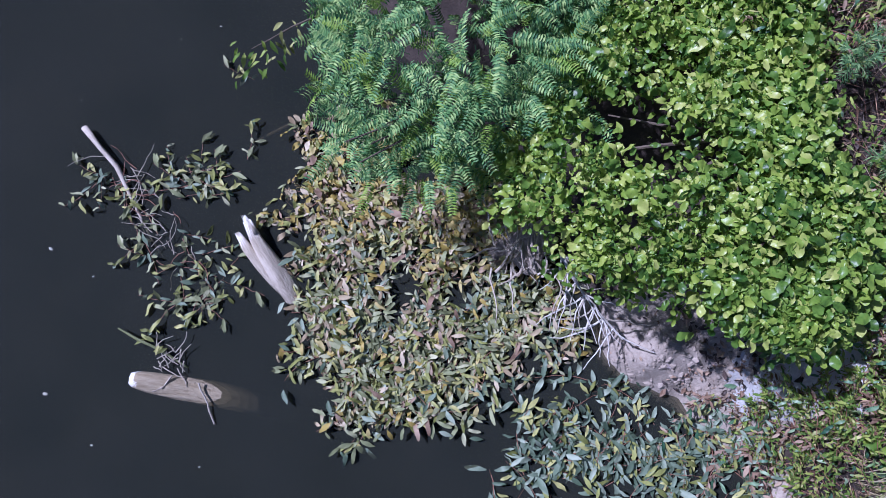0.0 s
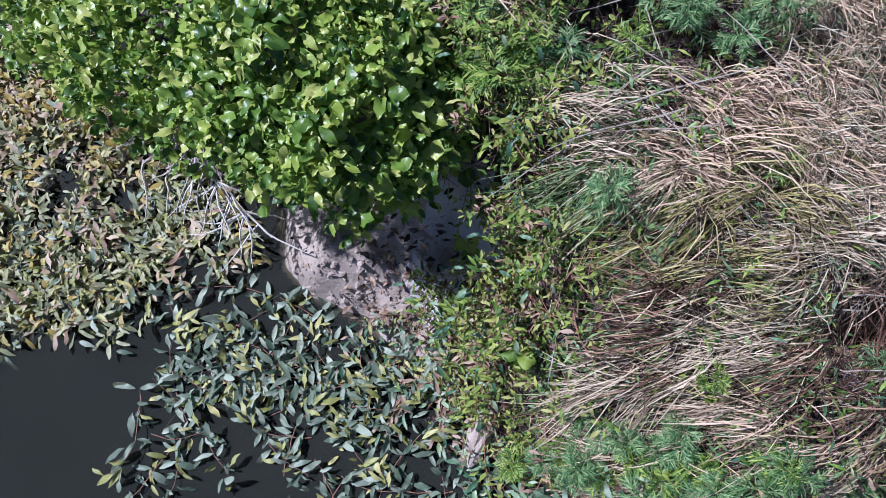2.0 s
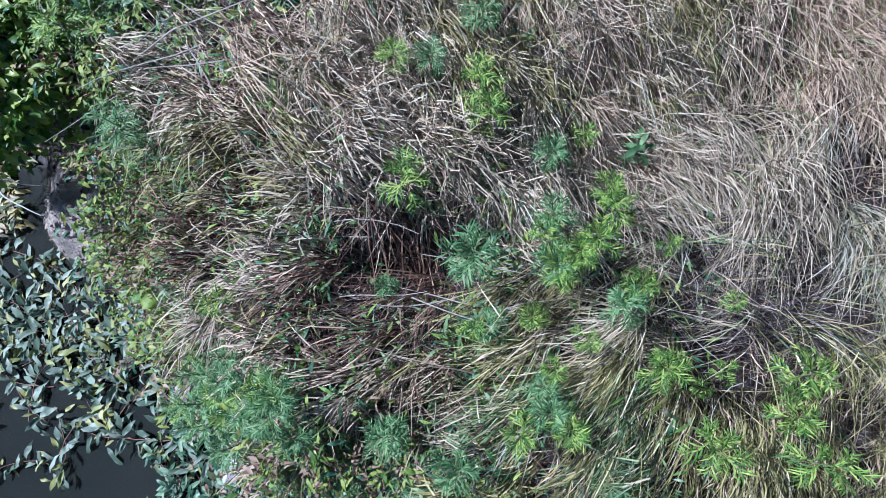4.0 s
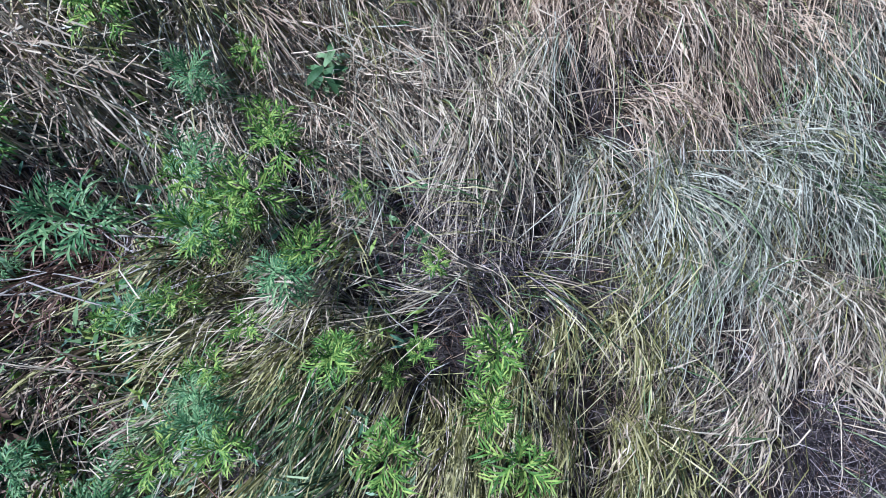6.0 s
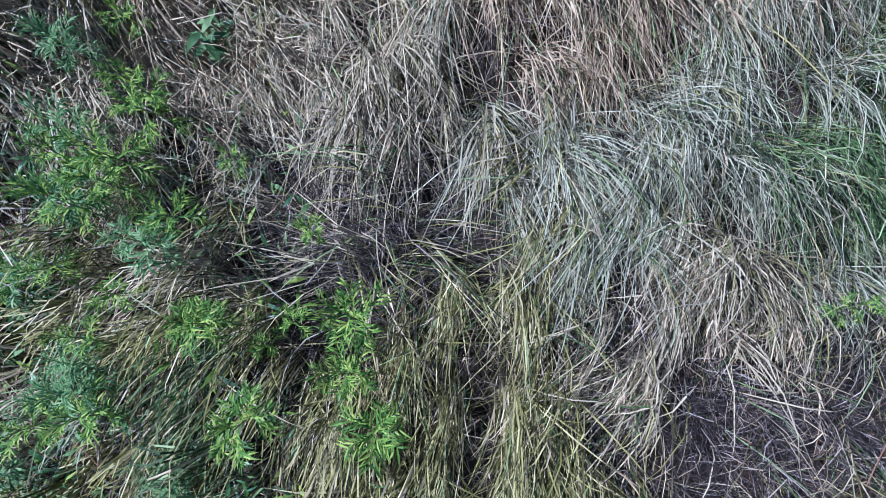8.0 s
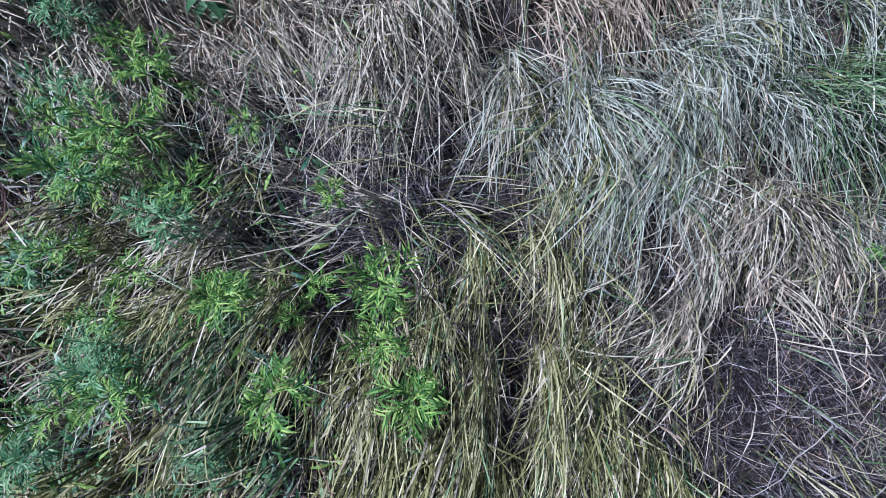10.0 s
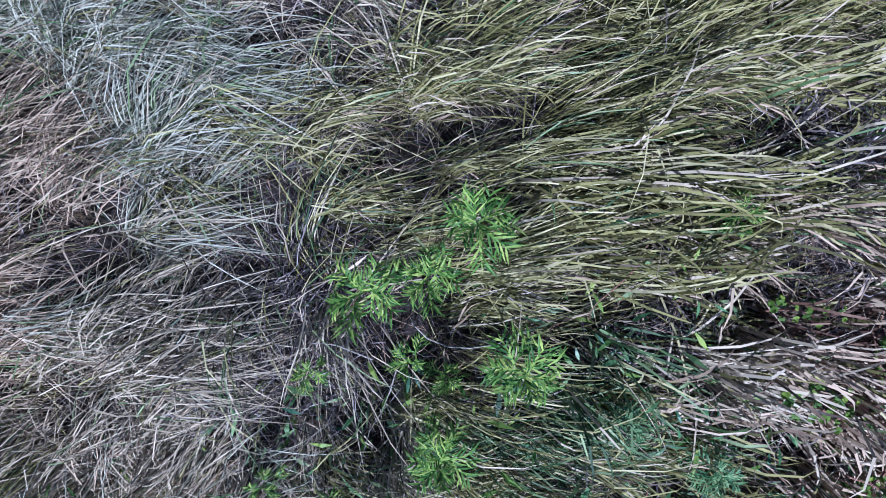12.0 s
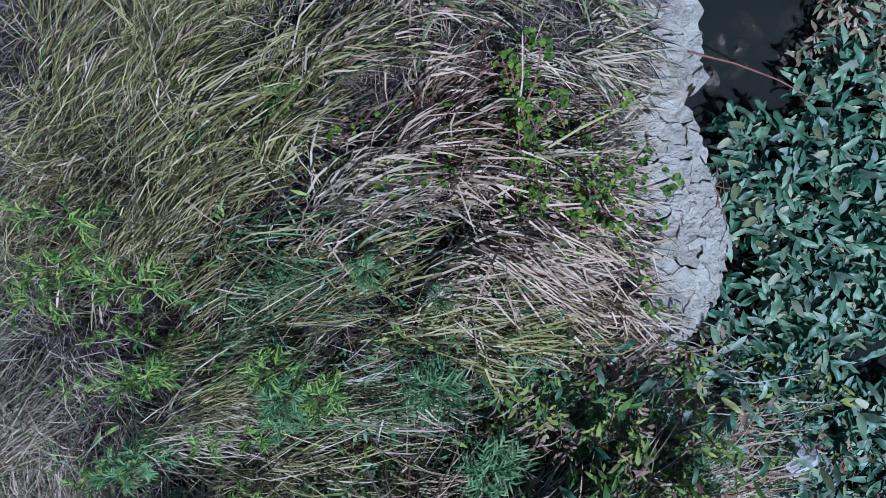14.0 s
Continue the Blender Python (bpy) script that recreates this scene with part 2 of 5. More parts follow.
SAGE_STRAW = leaf_material("greenish_straw_blade", [(0.0, (0.045, 0.048, 0.03)), (0.18, (0.18, 0.183, 0.124)), (0.36, (0.35, 0.343, 0.242)), (0.75, (0.43, 0.415, 0.305)), (1.0, (0.50, 0.48, 0.37))], 0.6, 0.06, 18, 0.1, 0.25)
# Dark end lowered like the thatch, so gaps take shade from its colour.
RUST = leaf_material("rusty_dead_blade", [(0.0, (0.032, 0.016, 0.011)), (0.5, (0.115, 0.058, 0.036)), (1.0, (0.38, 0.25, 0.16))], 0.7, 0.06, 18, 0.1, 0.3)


# ---- mesh helpers ----
def mesh_of(name, verts, tris, mats, index=None, smooth=False):
    """A mesh from arrays of points and triangles."""
    me = bpy.data.meshes.new(name)
    verts, tris = np.asarray(verts, np.float32), np.asarray(tris, np.int32)
    me.vertices.add(len(verts))
    me.vertices.foreach_set("co", verts.ravel())
    me.loops.add(tris.size)
    me.loops.foreach_set("vertex_index", tris.ravel())
    me.polygons.add(len(tris))
    me.polygons.foreach_set("loop_start", np.arange(0, tris.size, 3, dtype=np.int32))
    for m in mats:
        me.materials.append(m)
    if index is not None:
        me.polygons.foreach_set("material_index", np.asarray(index, np.int32))
    me.polygons.foreach_set("use_smooth", np.full(len(tris), smooth))
    me.update()
    me.validate()
    return me


def part(name, me, parent, label="", m=None):
    ob = new(name, me)
    ob.parent = parent
    if m is not None:
        ob.matrix_basis = m
    return tagged(ob, label)


def fan_tris(rows):
    """Triangles of a strip of cross rows; each row is a list of point numbers."""
    out = []
    for a, b in zip(rows, rows[1:]):
        if len(a) == 1:
            out += [(a[0], b[i], b[i + 1]) for i in range(len(b) - 1)]
        elif len(b) == 1:
            out += [(a[i], b[0], a[i + 1]) for i in range(len(a) - 1)]
        else:
            for i in range(len(a) - 1):
                out += [(a[i], b[i], b[i + 1]), (a[i], b[i + 1], a[i + 1])]
    return out


def blade_leaf(length, width, shape, fold=0.25, droop=0.2, wave=0.0, seed=0):
    """A leaf along +x: shape gives (place, half width) from base to tip; folded at the midrib, drooping to the tip, its rim waved."""
    r = random.Random(seed)
    verts, rows = [], []
    p1, p2, bow = r.uniform(0, 6), r.uniform(0, 6), wave * r.uniform(-0.35, 0.35)
    for at, w in shape:
        x, y, z = at * length, bow * width * math.sin(at * math.pi), -droop * length * at * at + 0.05 * length * math.sin(at * math.pi)
        if w == 0:
            rows.append([len(verts)])
            verts.append((x, y, z))
        else:
            h = w * width / 2
            a, b = 1 + wave * r.uniform(-0.6, 0.6), 1 + wave * r.uniform(-0.6, 0.6)
            rows.append([len(verts), len(verts) + 1, len(verts) + 2])
            up, down = fold + 2.2 * wave * math.sin(at * 7 + p1), fold + 2.2 * wave * math.sin(at * 7 + p2)
            verts += [(x, y - h * a, z + h * up), (x, y, z), (x, y + h * b, z + h * down)]
    return np.array(verts), np.array(fan_tris(rows))


BLUNT = ((0, 0), (0.06, 0.28), (0.25, 0.86), (0.5, 1.0), (0.75, 0.86), (0.93, 0.45), (1, 0))
LANCE = ((0, 0), (0.04, 0.1), (0.25, 0.8), (0.5, 1.0), (0.78, 0.62), (1, 0))
OVAL = ((0, 0), (0.07, 0.5), (0.3, 0.95), (0.6, 1.0), (0.85, 0.72), (0.97, 0.32), (1, 0.0))
TOOTHED = ((0, 0), (0.08, 0.48), (0.24, 0.88), (0.45, 1.0), (0.66, 0.90), (0.84, 0.62), (0.95, 0.3), (1, 0.0))
SPRIG = ((0, 0), (0.5, 1.0), (1, 0))


def tube(points, radii, sides=6):
    """A round, tapering stick along points."""
    pts = [Vector(p) for p in points]
    verts, tris = [], []
    for i, p in enumerate(pts):
        d = (pts[min(i + 1, len(pts) - 1)] - pts[max(i - 1, 0)]).normalized()
        a = d.orthogonal().normalized()
        b = d.cross(a)
        for k in range(sides):
            t = 2 * math.pi * k / sides
            verts.append(p + (a * math.cos(t) + b * math.sin(t)) * radii[i])
    n = sides
    for i in range(len(pts) - 1):
        for k in range(n):
            q = [i * n + k, i * n + (k + 1) % n, (i + 1) * n + (k + 1) % n, (i + 1) * n + k]
            tris += [(q[0], q[1], q[2]), (q[0], q[2], q[3])]
    for end, base in ((0, 0), (1, (len(pts) - 1) * n)):
        for k in range(1, n - 1):
            tris.append((base, base + k + 1, base + k) if end == 0 else (base, base + k, base + k + 1))
    return np.array([tuple(v) for v in verts]), np.array(tris)


def joined(pieces):
    """Several (verts, tris) as one."""
    vs, ts, n = [], [], 0
    for v, t in pieces:
        vs.append(v)
        ts.append(np.asarray(t) + n)
        n += len(v)
    return np.concatenate(vs), np.concatenate(ts)


def wander(start, heading, length, steps, rise=0.0, bend=0.3, r=random):
    """Points of a crooked stick that starts out along heading (degrees)."""
    p, a, out = Vector(start), radians(heading), [Vector(start)]
    for _ in range(steps):
        a += r.uniform(-bend, bend)
        p = p + Vector((math.cos(a), math.sin(a), rise + r.uniform(-0.12, 0.12))) * (length / steps)
        out.append(p.copy())
    return out


def turns(yaw, pitch, roll):
    """Rotation matrices (k, 3, 3) from arrays of angles in radians: roll about the leaf, pitch down, then yaw."""
    cy, sy, cp, sp, cr, sr = np.cos(yaw), np.sin(yaw), np.cos(pitch), np.sin(pitch), np.cos(roll), np.sin(roll)
    return np.stack([
        np.stack([cy * cp, cy * sp * sr - sy * cr, cy * sp * cr + sy * sr], -1),
        np.stack([sy * cp, sy * sp * sr + cy * cr, sy * sp * cr - cy * sr], -1),
        np.stack([-sp, cp * sr, cp * cr], -1)], -2)


def scattered(v, t, rot, at, size):
    """Many copies of one small shape as one set of points and triangles."""
    k, n = len(at), len(v)
    vs = np.einsum("kij,nj->kni", rot, v) * np.asarray(size)[:, None, None] + at[:, None, :]
    ts = (np.asarray(t)[None] + (np.arange(k) * n)[:, None, None]).reshape(-1, 3)
    return vs.reshape(-1, 3), ts


# ---- the lie of the land ----
def step(x, a, b):
    t = np.clip((x - a) / (b - a), 0, 1)
    return t * t * (3 - 2 * t)


def across(x, y):
    """Distance inland from the foot of the bank."""
    return (x - 2.4) * 0.75 + (y + 0.9) * 0.66


def along(x, y):
    """Distance along the bank, downstream."""
    return (x - 2.4) * 0.66 - (y + 0.9) * 0.75


def lumps(x, y):
    """Gentle unevenness."""
    return 0.5 * np.sin(2.1 * x + 1.3 * y) * np.cos(1.7 * y - 0.6 * x) + 0.3 * np.sin(5.3 * x - 2.2 * y + 1) + 0.2 * np.sin(7.1 * y + 3.0 * x) + 0.12 * np.sin(17 * x + 5 * y) * np.sin(13 * y - 4 * x)


def edge_of_slab(u):
    """How far out the crust of dried mud reaches along the bank."""
    return np.interp(u, [1.9, 2.1, 2.19, 2.29, 2.40, 2.59, 2.78, 2.96, 3.09, 3.16, 3.20, 3.27, 3.42, 3.62, 4.2], [0.30, 0.22, 0.132, 0.05, -0.033, -0.07, -0.063, -0.031, -0.027, 0.0, 0.006, -0.074, -0.083, -0.10, -0.10]) + 0.012 * np.sin(u * 31) * np.sin(u * 13)


def land(x, y):
    """Height of the ground."""
    x, y = np.asarray(x, float), np.asarray(y, float)
    s, u = across(x, y), along(x, y)
    s = s + 0.06 * lumps(x * 1.3, y * 1.3)
    soft = np.interp(s, [-60, -6, -1.5, -0.55, -0.3, 0.0, 0.3, 0.6, 0.9, 1.4, 2.0, 2.6, 6, 60], [-2.5, -1.4, -0.5, -0.12, 0.02, 0.25, 0.75, 1.15, 1.38, 1.5, 1.42, 1.32, 1.3, 1.6])
    s0 = across(x, y)
    lip = edge_of_slab(u)
    cliff = np.interp(s0 - lip, [-60, -6, -1.5, -0.2, -0.02, 0.03, 0.30, 0.45, 0.75, 1.1, 1.7, 2.6, 6, 60], [-2.5, -1.4, -0.6, -0.35, -0.25, 0.40, 0.50, 0.72, 1.02, 1.2, 1.36, 1.32, 1.3, 1.6])
    c = step(u, 1.7, 2.15) * (1 - step(u, 5.0, 7.0))
    z = soft * (1 - c) + cliff * c
    z = z - 0.20 * step(u, 1.0, 2.2) * step(s0, 0.4, 0.9) * (1 - c)
    z = z + 0.30 * np.exp(-(((x - 1.85) / 0.36) ** 2 + ((y + 0.76) / 0.26) ** 2)) * (1 - step(s0, -0.2, 0.15))
    z = z + 0.035 * lumps(x, y) * step(s0, -0.6, 0.4) - 0.07 * step(s0, 0.6, 1.2)
    z = z - 0.34 * np.exp(-(((x - 4.45) / 0.28) ** 2 + ((y + 1.11) / 0.16) ** 2))  # a hollow among the grass
    z = z - 0.22 * np.exp(-(((x - 3.4) / 0.45) ** 2 + ((y - 0.2) / 0.26) ** 2))
    z = z - 0.08 * np.exp(-(((x - 4.66) / 0.20) ** 2 + ((y + 0.84) / 0.10) ** 2))
    z = z - 0.45 * np.exp(-(((x - 2.64) / 0.24) ** 2 + ((y + 0.68) / 0.20) ** 2))  # a low muddy corner under the alder
    z = z + 0.05 * lumps(x * 4.1 + 2, y * 4.3) * np.exp(-(((x - 2.1) / 0.6) ** 2 + ((y + 0.8) / 0.5) ** 2))
    return z


def spread(lo, hi, n, far):
    """Grid lines: even between lo and hi, then ever wider out to far."""
    out = np.geomspace(0.08, far, 22)
    return np.concatenate([lo - out[::-1], np.linspace(lo, hi, n), hi + out])


def build_ground():
    xs, ys = spread(-3.2, 8.2, 300, 300), spread(-5.2, 2.6, 205, 300)
    gx, gy = np.meshgrid(xs, ys, indexing="ij")
    gz = land(gx, gy)
    v = np.stack([gx, gy, gz], -1).reshape(-1, 3)
    i, j = np.meshgrid(np.arange(len(xs) - 1), np.arange(len(ys) - 1), indexing="ij")
    a = (i * len(ys) + j).ravel()
    n = len(ys)
    t = np.concatenate([np.stack([a, a + n, a + n + 1], -1), np.stack([a, a + n + 1, a + 1], -1)])
    mid = v[t].mean(1)
    s = across(mid[:, 0], mid[:, 1]) + 0.12 * lumps(mid[:, 0] * 2, mid[:, 1] * 2)
    open_mud = (along(mid[:, 0], mid[:, 1]) > 1.5) | (np.hypot((mid[:, 0] - 2.15) / 0.84, (mid[:, 1] + 0.88) / 0.66) + 0.08 * lumps(mid[:, 0] * 4, mid[:, 1] * 4) < 1)
    index = np.where(mid[:, 2] < -0.05, 2, np.where(((s < np.where(along(mid[:, 0], mid[:, 1]) < 1.4, 0.58, 0.22)) | ((mid[:, 2] < 0.52) & (s < 0.5))) & open_mud, 1, 0))
    # Mud shaded by the bush; skylight on it is put into a lighter colour.
    skylit = np.hypot((mid[:, 0] - 2.68) / 0.36, (mid[:, 1] + 0.82) / 0.42) + 0.12 * lumps(mid[:, 0] * 5, mid[:, 1] * 5) < 1
    index = np.where((index == 1) & skylit, 3, index)
    ob = new("ground", mesh_of("ground", v, t, [SOIL, MUD, BED, SKYLIT_WET_MUD], index, True))
    tagged(ob, "muddy river bank rising to dark soil", "ground", kind="structure")
    v = np.array([(-300, -300, 0), (300, -300, 0), (300, 300, 0), (-300, 300, 0)], float)
    w = new("water", mesh_of("water", v, [(0, 1, 2), (0, 2, 3)], [WATER]))
    tagged(w, "still murky dark green river water", "water", kind="structure")
    for z in (-0.015, -0.03, -0.045, -0.06, -0.08, -0.1, -0.125, -0.15, -0.18):
        part("silt_layer", mesh_of("silt_layer", v + (0, 0, z), [(0, 1, 2), (0, 2, 3)], [MURK]), w)


build_ground()


def ground_z(x, y):
    return float(land(x, y))


# ---- crust of dried, cracked mud along the water ----
def clip_cell(poly, p, q, gap):
    """Keeps the side of poly nearer to p than to q, less half the gap."""
    n = (q - p).normalized()
    d = n.dot((p + q) / 2) - gap / 2
    out = []
    for i, a in enumerate(poly):
        b = poly[(i + 1) % len(poly)]
        da, db = n.dot(a) - d, n.dot(b) - d
        if da <= 0:
            out.append(a)
        if (da < 0) != (db < 0) and abs(da - db) > 1e-9:
            out.append(a + (b - a) * (da / (da - db)))
    return out


def crust_relief(u, v):
    """Unevenness that runs on from plate to plate."""
    return 0.016 * noise.noise(Vector((u * 9, v * 9, 1))) + 0.009 * noise.noise(Vector((u * 31, v * 31, 5))) + 0.005 * noise.noise(Vector((u * 90, v * 90, 9)))


def build_slab():
    crust = tagged(new("mud_crust"), "pale cream dried mud crust, cracked into uneven plates along the water", "dried mud", kind="structure")
    r = random.Random(5)
    sites = []
    for _ in range(5200):
        p = Vector((r.uniform(2.05, 3.85), r.uniform(-0.25, 0.45)))
        if all((p - q).length > r.choice((0.025, 0.05, 0.085, 0.12)) for q in sites):
            sites.append(p)
    for p in sites:
        lip = float(edge_of_slab(p.x))
        inner = float(np.interp(p.x, [2.0, 2.5, 2.76, 3.06, 3.2, 3.45, 3.7], [0.34, 0.30, 0.27, 0.24, 0.22, 0.20, 0.22]))
        if p.y < lip - 0.05 or p.y > inner + 0.03 * math.sin(p.x * 23):
            continue
        near = sorted((q for q in sites if q is not p), key=lambda q: (q - p).length)[:20]
        poly = [p + Vector(c) * 0.16 for c in ((-1, -1), (1, -1), (1, 1), (-1, 1))]
        for q in near:
            # the two plates of a joint share its width
            wide = math.sin((p.x + q.x) * 61 + (p.y + q.y) * 47)
            poly = clip_cell(poly, p, q, 0.0003 if wide < 0.45 else 0.0018 if wide < 0.86 else 0.008)
        if len(poly) < 3 or max(c.y - float(edge_of_slab(c.x)) for c in poly) < 0.005:
            continue
        rough = []
        for i, c in enumerate(poly):
            d = poly[(i + 1) % len(poly)]
            for f in (0.0, 0.25, 0.5, 0.75):
                e = c.lerp(d, f)
                sway = Vector((noise.noise(Vector((e.x * 38, e.y * 38, 2))), noise.noise(Vector((e.x * 38, e.y * 38, 7)))))
                rough.append(e + sway * 0.022)
        rough = [Vector((c.x, max(c.y, float(edge_of_slab(c.x)) - 0.012 + 0.010 * math.sin(c.x * 61) + 0.012 * noise.noise(Vector((c.x * 55, 3, 0)))))) for c in rough]
        mid = sum(rough, Vector((0, 0))) / len(rough)
        place = Vector((2.4 + mid.x * 0.66 + mid.y * 0.75, -0.9 - mid.x * 0.75 + mid.y * 0.66, 0))
        base = 0.415 + 0.33 * max(mid.y - lip, 0)
        lean = Vector((r.uniform(-0.03, 0.03), 0.25 + r.uniform(-0.03, 0.03)))
        rings, n = [], len(rough)
        for inset, z in ((1.0, -0.07), (1.0, 0.019), (0.965, 0.0225), (0.68, 0.0225), (0.34, 0.0225)):
            for c in rough:
                o = (c - mid) * inset
                rings.append((o.x * 0.66 + o.y * 0.75, -o.x * 0.75 + o.y * 0.66, z + lean.dot(o) + (crust_relief(mid.x + o.x, mid.y + o.y) if z > 0 else 0)))
        rings.append((0, 0, 0.0225 + crust_relief(mid.x, mid.y)))
        tris = []
        for k in range(4):
            for i in range(n):
                a, b = k * n + i, k * n + (i + 1) % n
                tris += [(a, b, b + n), (a, b + n, a + n)]
        tris += [(4 * n + i, 4 * n + (i + 1) % n, 5 * n) for i in range(n)]
        part("mud_plate", mesh_of("mud_plate", rings, tris, [SLAB]), crust, m=pose(place.x, place.y, base + r.uniform(-0.003, 0.005)))


build_slab()


# ---- grass ----
# where the blades lean: x, y and the heading in degrees
DRY_LEAN = [(5.44, -0.68, -61), (5.85, -0.76, -86), (6.02, -0.68, -96), (5.77, -0.61, -81), (6.66, -1.15, -99), (6.78, -1.23, -89), (6.61, -1.39, -115), (6.69, -1.44, -84), (6.54, -1.52, -123), (5.43, -1.13, -151), (5.52, -1.29, 177), (5.42, -1.34, 169), (5.01, -1.5, -140), (4.8, -0.82, -26), (3.97, -0.51, -28), (4.22, -0.59, -33), (4.44, -0.71, -29), (4.79, -0.61, -54), (4.89, -0.74, -49), (2.9, -0.21, -10), (5.55, -0.38, -63), (5.71, -0.6, -77), (5.65, -0.72, -99), (5.86, -0.68, -82), (6.05, -0.97, -73), (3.76, -1.18, -158), (3.66, -1.35, -148), (3.99, -1.12, -168), (4.26, -1.76, -132), (4.11, -1.84, -127), (3.03, -0.09, -19), (3.84, -1.07, -167)]
DRY_LEAN_2 = [(3.41, -1.24, -152), (3.24, -1.37, -147), (3.66, -1.61, -167), (4.07, -1.4, -157), (4.57, -1.56, -138), (4.27, -1.67, -142), (3.64, -1.32, -157), (5.26, -2.17, -121), (5.96, -0.96, -102), (5.84, -0.81, -101), (5.83, -0.96, -97), (5.73, -0.68, -82), (5.5, -1.27, 179), (4.97, -2.94, -150), (4.89, -2.89, -144), (4.7, -1.68, -156), (5.5, -1.21, -160), (5.74, -0.86, -113), (6.43, -1.49, -105)]
PINK_LEAN = [(6.3, -0.64, -63), (6.44, -0.6, -79), (3.5, -0.18, -33), (5.8, -0.38, -73), (6.01, -0.25, -92), (6.11, -0.2, -75), (5.09, -0.18, -61), (3.81, -1.55, -162), (4.14, -1.49, -153), (3.64, -1.64, -172), (4.47, -1.56, -147), (3.87, -0.02, -60), (3.74, -0.21, -40), (4.03, -0.23, -69), (5.55, -2.28, -117), (5.57, -2.43, -107), (5.38, -2.58, -124), (5.17, -2.29, -138), (5.21, -2.1, -128), (4.85, -2.29, -153), (4.66, -2.3, -158), (4.5, -2.32, -168)]
YELLOW_LEAN = [(6.22, -1.18, -141), (6.08, -1.3, -146), (6.25, -1.25, -112), (5.93, -1.45, -96), (6.13, -1.63, -87), (6.26, -1.5, -82), (5.94, -1.7, -101), (6.34, -1.73, -93), (6.09, -1.37, -102), (5.27, -1.2, -140), (5.14, -1.38, -151), (5.01, -1.3, -161), (5.53, -1.63, -110), (5.62, -1.72, -100), (4.58, -0.17, -63), (3.85, -0.35, -38), (5.3, -0.23, -62), (3.84, -0.84, -169), (4.67, -1.47, -147), (4.93, -1.32, -117), (4.92, -1.24, -147), (5.03, -1.76, -108), (5.21, -1.49, -108), (5.65, -1.45, -90), (6, -1.35, -101), (4.85, -0.38, -59), (3.71, -0.7, -162), (3.47, -0.74, -147), (5.91, -1.83, -112), (6.15, -1.68, -112), (5.81, -2.07, -102), (5.72, -2.32, -97)]
YELLOW_LEAN_2 = [(5.72, -2.46, -97), (5.76, -1.89, -117), (5.7, -2.15, -107), (5.57, -1.62, -116), (5.67, -1.39, -106), (5.57, -1.78, -101), (5.57, -2, -107), (5.44, -2.13, -122), (5.37, -1.65, -126), (5.2, -1.84, -121), (6.04, -1.88, -112), (5.84, -2.32, -92), (5.71, -1.91, -99), (5.69, -1.63, -99), (5.8, -2.14, -114), (5.58, -2.11, -109), (6.05, -1.69, -94), (5.49, -2.35, -119), (5.32, -2.13, -118), (5.43, -1.9, -118), (5.17, -1.8, -137), (5, -1.82, -134), (5.35, -1.53, -132), (4.59, -2.11, -152), (5.14, -1.38, -131), (5.4, -1.09, -122), (5.23, -1.25, -131), (4.89, -1.55, -151)]
GREEN_LEAN = [(6.97, -1.1, -65), (5.34, -1.71, -125), (5.2, -1.6, -130), (3.42, -0.6, -149), (4.11, -0.12, -57), (5.21, -1.7, -131), (5.42, -1.75, -133)]
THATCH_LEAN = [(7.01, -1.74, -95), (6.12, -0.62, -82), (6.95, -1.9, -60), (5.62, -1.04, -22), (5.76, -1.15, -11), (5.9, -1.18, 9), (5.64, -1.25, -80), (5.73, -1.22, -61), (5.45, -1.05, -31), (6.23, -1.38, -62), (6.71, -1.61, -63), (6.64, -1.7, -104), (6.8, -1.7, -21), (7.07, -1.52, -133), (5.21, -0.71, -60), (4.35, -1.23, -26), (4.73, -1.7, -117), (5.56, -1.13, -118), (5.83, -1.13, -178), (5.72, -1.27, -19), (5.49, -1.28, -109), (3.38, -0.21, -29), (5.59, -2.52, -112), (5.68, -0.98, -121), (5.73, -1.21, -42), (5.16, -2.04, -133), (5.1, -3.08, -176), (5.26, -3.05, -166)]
RUST_LEAN = [(4.12, -1.28, -163), (4.37, -1.32, -158), (4.27, -1.16, -168), (3.74, -0.99, -174), (4.39, -0.92, -95), (4.5, -1.58, -54), (3.44, -1.02, -177), (3.45, -1.11, 178), (4.46, -1.32, -138), (3.17, -0.98, -172), (5.32, -2.5, -124), (5.2, -2.7, -134), (5.3, -2.35, -129)]
SAGE_LEAN = [(5.61, -0.77, -66), (6.21, -0.85, -77), (6.33, -1, -68), (6.58, -0.78, -79), (6.71, -0.86, -75), (6.85, -1.01, -75), (6.9, -1.27, -75), (6.52, -1.22, -103), (6.45, -1.18, -117), (5.07, -1.71, -135), (4.94, -0.76, -50), (5.99, -0.68, -87), (5.97, -1.02, -104), (6.28, -1.31, -84)]
LEANS = [(*a, k) for k, rows in enumerate((DRY_LEAN + DRY_LEAN_2, PINK_LEAN, YELLOW_LEAN + YELLOW_LEAN_2, GREEN_LEAN, THATCH_LEAN, RUST_LEAN, SAGE_LEAN)) for a in rows]
GRASSES = [DRY, PINK, YGRASS, GGRASS, THATCH, RUST, SAGE_STRAW]


